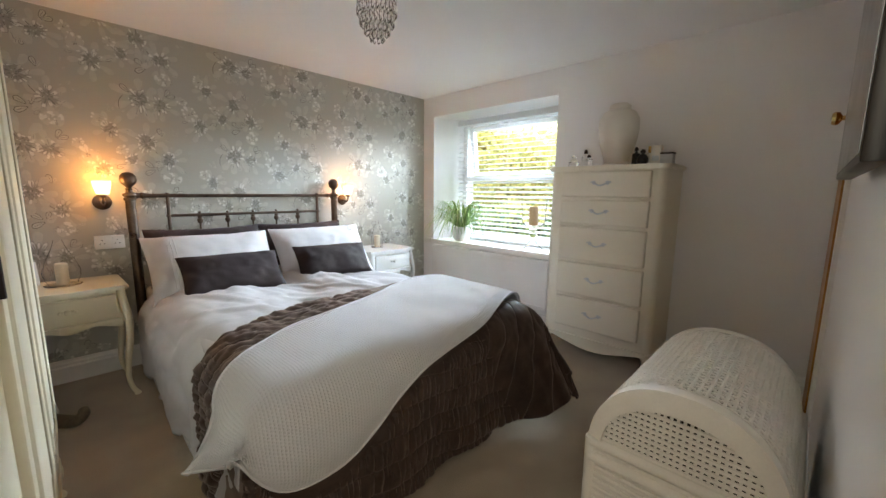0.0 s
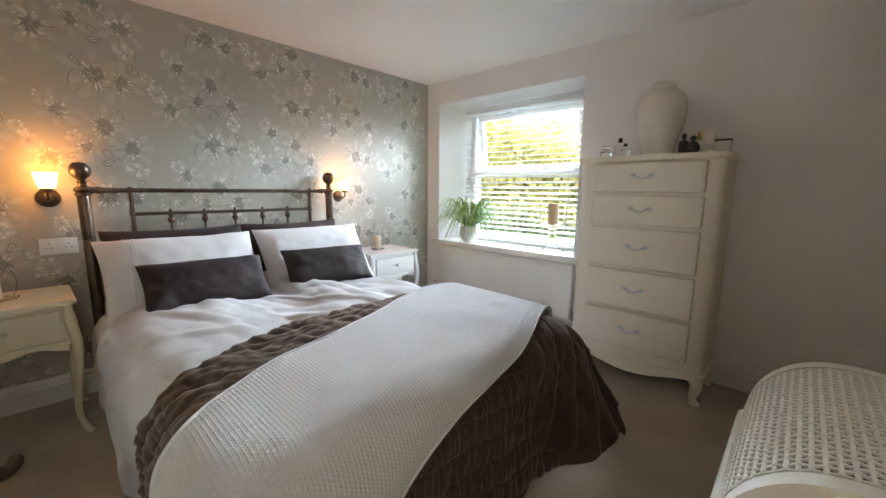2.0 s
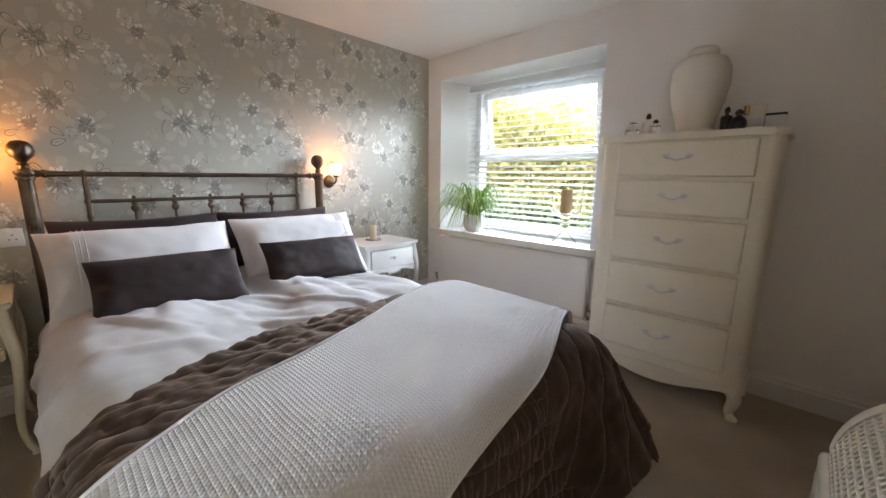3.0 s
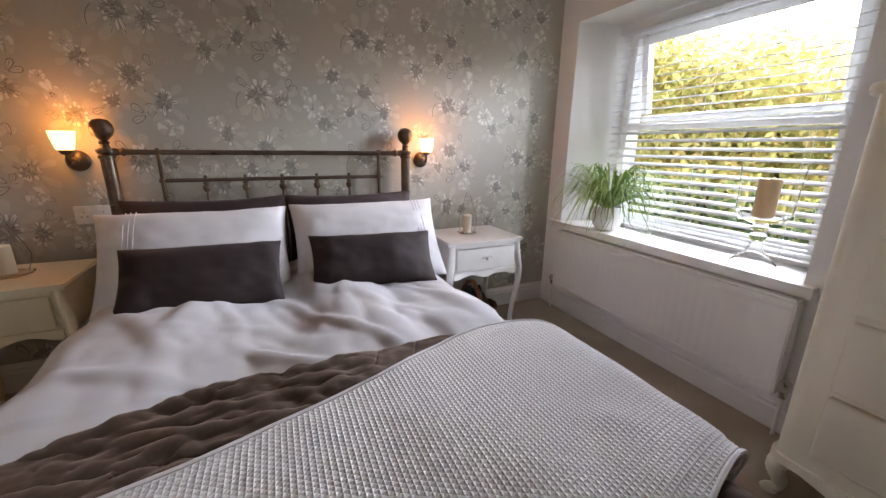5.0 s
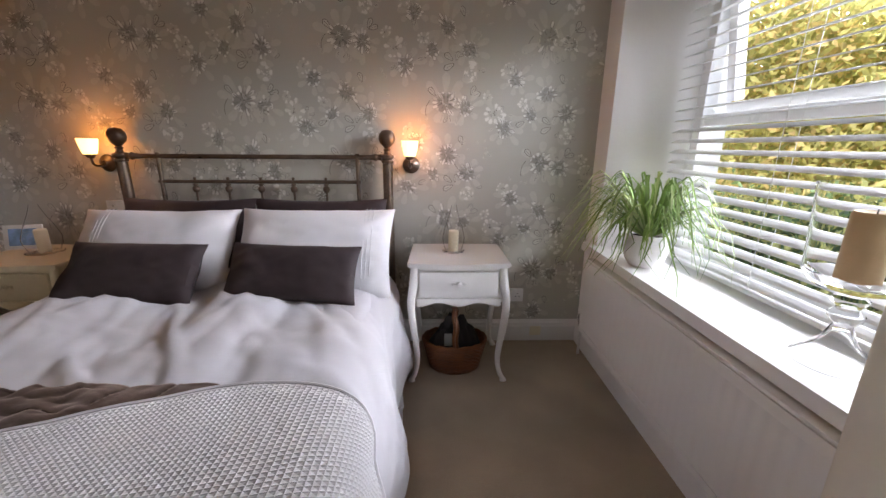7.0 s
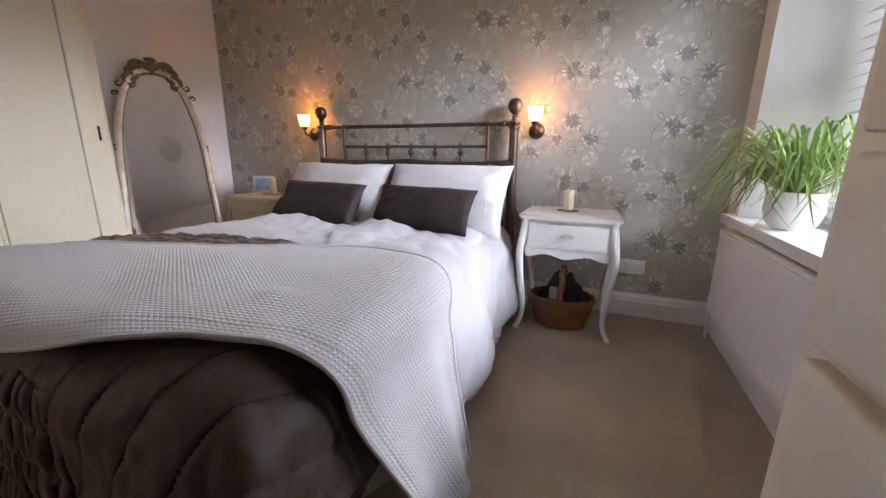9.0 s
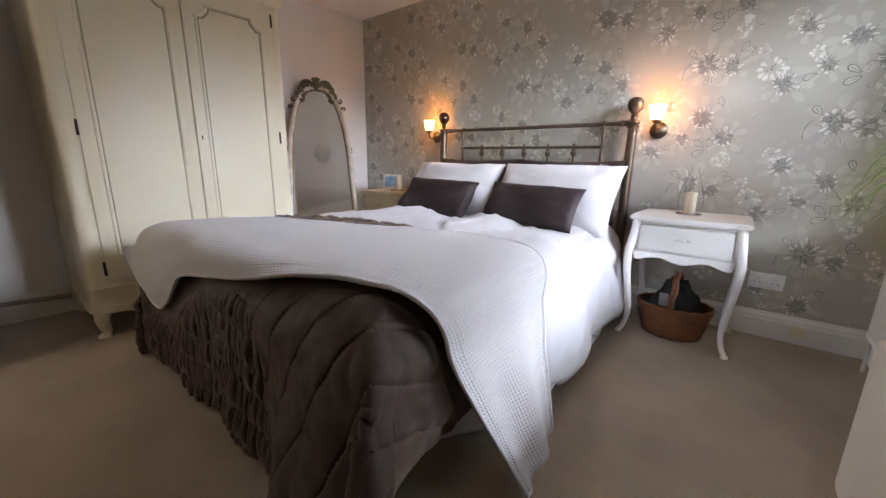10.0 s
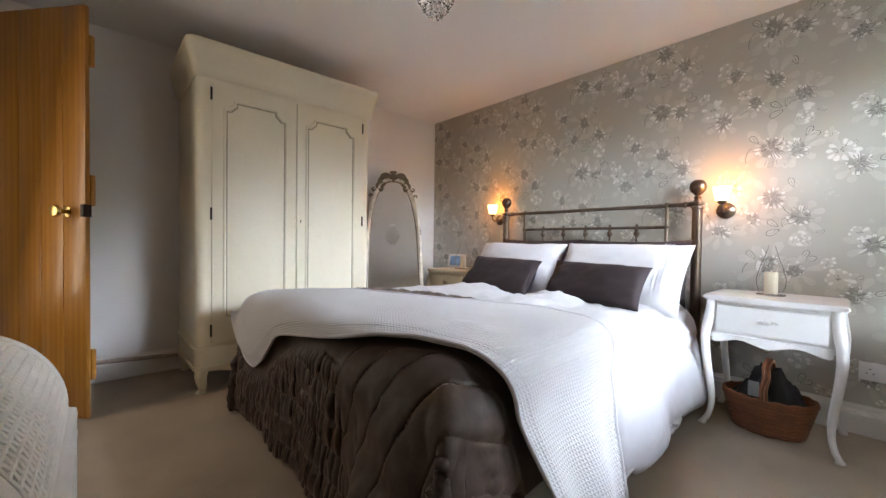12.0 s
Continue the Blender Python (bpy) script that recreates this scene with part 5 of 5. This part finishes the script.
# ---- wicker blanket chest ----
def make_wicker_chest():
    x0, x1, y0, y1 = 1.18, 1.80, 0.85, 1.30
    c = thing("wicker_chest", "white painted wicker blanket chest with a domed lid", "chest", pose((x0 + x1) / 2, (y0 + y1) / 2, 0))
    hx, hy, zb, zt = (x1 - x0) / 2, (y1 - y0) / 2, 0.45, 0.67

    def dome(y, g=0.0):
        f = max(0.0, 1 - (abs(y) / (hy + g)) ** 2.3)
        return zb + (zt + g - zb) * f ** 0.52

    # solid dark core, added so the holes in the weave look shaded
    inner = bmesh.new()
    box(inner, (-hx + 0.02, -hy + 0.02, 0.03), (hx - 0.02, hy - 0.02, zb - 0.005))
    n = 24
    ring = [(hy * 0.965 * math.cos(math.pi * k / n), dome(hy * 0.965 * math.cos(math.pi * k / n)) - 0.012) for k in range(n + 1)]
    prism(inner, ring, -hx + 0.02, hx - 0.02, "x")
    part("dark_core", inner, INSIDE_SHADE, c, smooth=False)
    # woven lid: wide flat strands over thin stakes
    arc, length = [], 0.0
    for k in range(37):
        t = math.pi * k / 36
        y = hy * math.cos(t)
        arc.append((y, dome(y)))
    weave = bmesh.new()
    m = 29
    for i in range(m):
        x = -hx + 0.035 + (2 * hx - 0.07) * i / (m - 1)
        pts = [(x, y, z + (0.0022 if (k + i) % 2 else -0.001)) for k, (y, z) in enumerate(arc)]
        tube(weave, pts, 0.0044, 6, False)
    for k in range(1, 36):
        y, z = arc[k]
        pts = [(-hx + 0.03 + (2 * hx - 0.06) * i / 48, y, z + (0.0025 if (i + k) % 2 else -0.001)) for i in range(49)]
        tube(weave, pts, 0.0046, 6, False)
    tagged(part("woven_lid", weave, WICKERW, c, "open white woven cane"), kind="stuff")
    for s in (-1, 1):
        # dark slab behind the end cane, coloured as the shade inside the lid
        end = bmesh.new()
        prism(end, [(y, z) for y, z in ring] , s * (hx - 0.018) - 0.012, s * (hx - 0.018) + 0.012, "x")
        part("lid_end_shade", end, INSIDE_SHADE, c)
        hoop = bmesh.new()
        o, i_ = [], []
        for k in range(61):
            t = math.pi * k / 60
            y = math.cos(t)
            o.append((hy * y * 1.005, dome(hy * y * 0.999) + 0.006))
            i_.append((hy * y * 0.85, zb + (dome(hy * y * 0.999) - zb) * 0.74))
        xa, xb = s * hx - 0.02, s * hx + 0.02
        L = [[hoop.verts.new((xx, *q)) for q in line] for xx, line in ((xa, o), (xb, o), (xb + s * 0.004, i_), (xa, i_))]
        for A, B in zip(L, L[1:] + L[:1]):
            for k in range(60):
                hoop.faces.new((A[k], A[k + 1], B[k + 1], B[k]))
        part("hoop", hoop, WICKERW, c)
        cane = bmesh.new()
        for k in range(26):
            y = -hy * 0.85 + hy * 1.7 * k / 25
            zz = zb + (dome(y / 0.85 * 0.999) - zb) * 0.74
            if zz - zb > 0.02:
                tube(cane, [(s * hx, y, zb), (s * hx, y, zz)], 0.0042, 5, False)
        for k in range(9):
            z = zb + 0.012 + 0.016 * k
            lim = max([abs(q[0]) for q in i_ if q[1] >= z] or [0])
            if lim > 0.02:
                tube(cane, [(s * (hx + 0.003), -lim, z), (s * (hx + 0.003), lim, z)], 0.0055, 5, False)
        tagged(part("end_cane", cane, WICKERW, c), kind="stuff")
    band = bmesh.new()
    for z in (zb - 0.012, zb - 0.06, 0.05):
        for a, b in (((-hx, -hy), (hx, -hy)), ((hx, -hy), (hx, hy)), ((hx, hy), (-hx, hy)), ((-hx, hy), (-hx, -hy))):
            tube(band, [(*a, z), (*b, z)], 0.019 if z > 0.1 else 0.016, 10)
    part("rim_band", band, WICKERW, c)
    side = bmesh.new()
    rows = 34
    for k in range(rows):
        z = 0.06 + (zb - 0.10) * k / (rows - 1)
        wob = 0.0022 * (1 if k % 2 else -1)
        for a, b in (((-hx, -hy + wob), (hx, -hy + wob)), ((-hx, hy - wob), (hx, hy - wob)), ((hx - wob, -hy), (hx - wob, hy)), ((-hx + wob, -hy), (-hx + wob, hy))):
            tube(side, [(*a, z), (*b, z)], 0.0066, 6, False)
    tagged(part("woven_sides", side, WICKERW, c, "closely woven white cane"), kind="stuff")
    for sx in (-1, 1):
        for sy in (-1, 1):
            part("corner_post", tube(bmesh.new(), [(sx * hx, sy * hy, 0.0), (sx * hx, sy * hy, zb)], 0.017, 10), WICKERW, c)


make_wicker_chest()


# ---- doors ----
def make_plank_door(name, m, width, height, boards, label, knob_x, ironwork=True, knob_z=1.0):
    d = thing(name, label, "door", m, kind="structure")
    bw = width / boards
    for k in range(boards):
        b = part("board", boxed((k * bw + 0.0012, -0.011, 0), ((k + 1) * bw - 0.0012, 0.011, height), 0.004), PINE, d)
    for z in ((0.18, height * 0.52, height - 0.28) if ironwork else ()):
        part("ledge", boxed((0.03, 0.0115, z), (width + 0.004, 0.034, z + 0.15), 0.006), PINE, d)
    kn = bmesh.new()
    for s in ((1, -1) if ironwork else (1,)):
        lathe(kn, [(0, 0.0), (0.026, 0.0), (0.027, 0.004), (0.010, 0.010), (0.010, 0.028), (0.024, 0.036), (0.029, 0.048), (0.024, 0.060), (0, 0.064)], 20, m=Matrix.Translation((knob_x, s * 0.011, knob_z)) @ Matrix.Rotation(radians(-90 * s), 4, "X"))
    part("door_knob", kn, BRASS, d, "polished brass knob")
    if ironwork:
        part("latch", boxed((width - 0.012, -0.026, 0.975), (width + 0.005, 0.013, 1.035), 0.002), DARKMETAL, d, "black iron latch")
        part("latch_bar", boxed((knob_x + 0.02, 0.011, 0.985), (width - 0.06, 0.02, 1.015), 0.002), BRASS, d)
    return d


ang = math.degrees(math.atan2(1.322 - 0.83, 0.025 + 0.565))
make_plank_door("door_1", pose(-0.565, 0.83, 0.008, 0, 0, ang), 0.765, 1.98, 6, "varnished pine plank door standing ajar", 0.66)
make_plank_door("door_2", pose(2.46, YS + 0.0125, 0.008), 0.44, 1.95, 4, "varnished pine plank cupboard door, shut", 0.07, False, 1.5)
bm = bmesh.new()
for lo, hi in (((2.385, YS, 0), (2.45, YS + 0.016, 2.03)), ((2.91, YS, 0), (2.975, YS + 0.016, 2.03)), ((2.45, YS, 1.965), (2.91, YS + 0.016, 2.03))):
    box(bm, lo, hi, 0.003)
structure("trim_cupboard", bm, SKIRT, "white painted architrave round the cupboard door", "architrave")
bm = bmesh.new()
for lo, hi in (((DX1, YS, 0), (DX1 + 0.06, YS + 0.016, DZ + 0.06)), ((DX0, YS, DZ), (DX1, YS + 0.016, DZ + 0.06))):
    box(bm, lo, hi, 0.003)
structure("trim_door", bm, SKIRT, "white painted architrave of the doorway", "architrave")


# ---- television, sockets, pipe, basket ----
def make_tv():
    t = thing("television", "slim black wall-mounted television, switched off", "television", pose(1.25, YS, 1.22))
    part("casing", boxed((-0.40, 0.03, 0), (0.40, 0.06, 0.48), 0.004), BLACK, t)
    part("screen", boxed((-0.39, 0.0602, 0.012), (0.39, 0.0612, 0.47), 0), SCREEN, t, "dark glossy screen")
    part("bracket", boxed((-0.12, 0.0, 0.12), (0.12, 0.03, 0.36), 0.003), DARKMETAL, t)


make_tv()


def make_socket(x, z, w, m=None):
    s = thing("wall_socket", "white plastic double wall socket", "socket", pose(x, YN - 0.001, z))
    part("plate", boxed((-w / 2, -0.009, -0.043), (w / 2, 0, 0.043), 0.004), UPVC, s)
    for k in (-1, 1):
        for dx, dz in ((0, 0.012), (-0.011, -0.008), (0.011, -0.008)):
            part("pin_hole", boxed((k * w / 4 + dx - 0.003, -0.0098, dz - 0.002), (k * w / 4 + dx + 0.003, -0.0085, dz + 0.002), 0), BLACK, s)
        part("switch", boxed((k * w / 8 - 0.005, -0.012, 0.018), (k * w / 8 + 0.005, -0.009, 0.034), 0.001), UPVC, s)


make_socket(2.60, 0.305, 0.146)
make_socket(0.335, 0.84, 0.146)
c = thing("cable_outlet", "small cream blanking plate on the skirting board", "outlet", pose(2.76, YN - 0.019, 0.07))
part("plate", boxed((-0.035, -0.008, -0.03), (0.035, 0.0, 0.03), 0.004), WAX, c)
p = thing("heating_pipe", "white painted heating pipe along the skirting board", "pipe", pose(XW + 0.035, YS, 0.16))
part("pipe_run", tube(bmesh.new(), [(0, 0.10, 0.0), (0, 0.95, -0.06)], 0.013, 10), PIPEP, p)
part("clip", boxed((-0.018, 0.48, -0.02), (0.005, 0.50, 0.03), 0.002), SKIRT, p)


def make_basket():
    b = thing("basket", "brown willow basket with a hoop handle, full of dark things", "basket", pose(2.235, 3.76, 0))
    rx, ry, h = 0.168, 0.125, 0.16
    bm = bmesh.new()
    for k in range(15):
        f = k / 14
        g = 0.80 + 0.22 * f
        pts = [(rx * g * math.cos(t) , ry * g * math.sin(t), 0.008 + (h - 0.01) * f + 0.0015 * math.sin(t * 14 + k * math.pi)) for t in [2 * math.pi * i / 56 for i in range(57)]]
        pts = [(x * (1 + 0.012 * math.cos(i * math.pi + k * math.pi)), y * (1 + 0.012 * math.cos(i * math.pi + k * math.pi)), z) for i, (x, y, z) in enumerate(pts)]
        tube(bm, pts, 0.0068, 6, False)
    tagged(part("woven_side", bm, WICKERB, b), kind="stuff")
    part("bottom", lathe(bmesh.new(), [(0, 0.004), (0.11, 0.004), (0.115, 0.012), (0, 0.012)], 24), WICKERB, b)
    bm = bmesh.new()
    for r in (0.0, 0.010):
        tube(bm, [((rx * 1.03) * math.cos(t), (ry * 1.03) * math.sin(t), h + r + 0.003 * math.sin(t * 16 + r * 300)) for t in [2 * math.pi * i / 48 for i in range(49)]], 0.008, 6, False)
    part("rim", bm, WICKERB, b, "braided willow rim")
    bm = bmesh.new()
    for o in (-0.008, 0.008):
        tube(bm, [(o + 0.004 * math.sin(k * 1.1), ry * math.cos(math.pi * k / 24), h - 0.01 + 0.19 * math.sin(math.pi * k / 24)) for k in range(25)], 0.008, 7)
    part("handle", bm, WICKERB, b)
    c = thing("stuffed_bag", "black cloth bag lying in the basket", "bag", pose(2.235, 3.76, 0.05))
    rng = random.Random(8)

    def lump(u, v):
        t, q = u * 2 * math.pi, v * math.pi / 2
        r = math.cos(q)
        return 0.15 * r * math.cos(t), 0.10 * r * math.sin(t), 0.10 + 0.19 * math.sin(q) * (0.75 + 0.5 * fbm(math.cos(t) * r * 2.4, math.sin(t) * r * 2.4, 5)) - 0.06 * r

    o = sheet("bag_body", lump, 48, 24, SATCHEL, c)
    part("tag", box(bmesh.new(), (-0.06, -0.115, 0.13), (-0.02, -0.108, 0.20), 0.002), TAGGREY, c, "grey webbing strap")


make_basket()


# ---- garden outside the window ----
structure("ground", box(bmesh.new(), (-120, -120, -0.7), (120, 120, -0.6)), GRASS, "rough garden lawn", "lawn")


def leaf_mass(name, centre, size, count, mats, label, seed, leaf=0.055, rise=0.0):
    """A shrub: short stems and many small leaves, thinner towards its outside."""
    rng = random.Random(seed)
    t = thing(name, label, "shrub", pose(centre[0], centre[1], -0.6))
    bm = bmesh.new()
    for k in range(9):
        a, r = rng.uniform(-1, 1) * size[1] * 0.8, rng.uniform(-0.3, 0.3) * size[0]
        tube(bm, [(r * 0.4, a * 0.8, 0), (r * 0.7, a * 0.9, size[2] * 0.4), (r, a + rng.uniform(-0.2, 0.2), size[2] * 0.8)], [0.05, 0.035, 0.012], 6)
    part("stems", bm, BARK, t)

    def core(u, v):
        y, z = (u * 2 - 1) * size[1], v * (size[2] * (0.70 + 0.16 * noise.noise((u * 9, seed, 0))) + 0.9 * rise * max(0, (u * 2 - 1) * size[1]))
        return 0.25 * size[0] + 0.35 * size[0] * fbm(y * 0.9, z * 1.1, seed), y, z

    tagged(sheet("inner_foliage", core, 90, 40, mats[0], t), kind="stuff")
    for mi, mat in enumerate(mats):
        verts, faces = [], []
        for k in range(count // len(mats)):
            y, x, z = rng.uniform(-1, 1) * size[1], rng.gauss(0, 0.42) * size[0], rng.random() ** 0.75 * (size[2] + rise * size[1])
            edge_h = size[2] * (0.78 + 0.09 * noise.noise((y * 0.9, seed, 0)) + 0.06 * noise.noise((y * 3, seed, 4))) + rise * max(0.0, y)
            if z > edge_h * rng.uniform(0.85, 1.12) or noise.noise((y * 1.6, z * 1.6, seed + x)) < -0.45:
                continue
            d1 = Vector((rng.uniform(-1, 1), rng.uniform(-1, 1), rng.uniform(-1, 1))).normalized() * leaf * rng.uniform(0.6, 1.4)
            d2 = d1.cross(Vector((rng.uniform(-1, 1), rng.uniform(-1, 1), rng.uniform(-1, 1)))).normalized() * leaf * 0.5
            n, c = len(verts), Vector((x, y, z))
            verts += [c - d1, c + d2, c + d1, c - d2]
            faces.append((n, n + 1, n + 2, n + 3))
        me = bpy.data.meshes.new("leaves")
        me.from_pydata([tuple(v) for v in verts], [], faces)
        me.materials.append(mat)
        o = new("leaves", me)
        o.parent = t
        tagged(o, kind="stuff")


leaf_mass("hedge", (8.2, 3.4), (1.2, 6.5, 3.25), 120000, (HEDGE, AUTUMN, HEDGE), "tall unclipped garden hedge in yellow autumn leaf", 2, 0.075, 0.31)
leaf_mass("shrub", (5.4, 4.0), (0.7, 2.6, 1.75), 16000, (SHRUBG, HEDGE), "low green garden shrub", 5, 0.04)
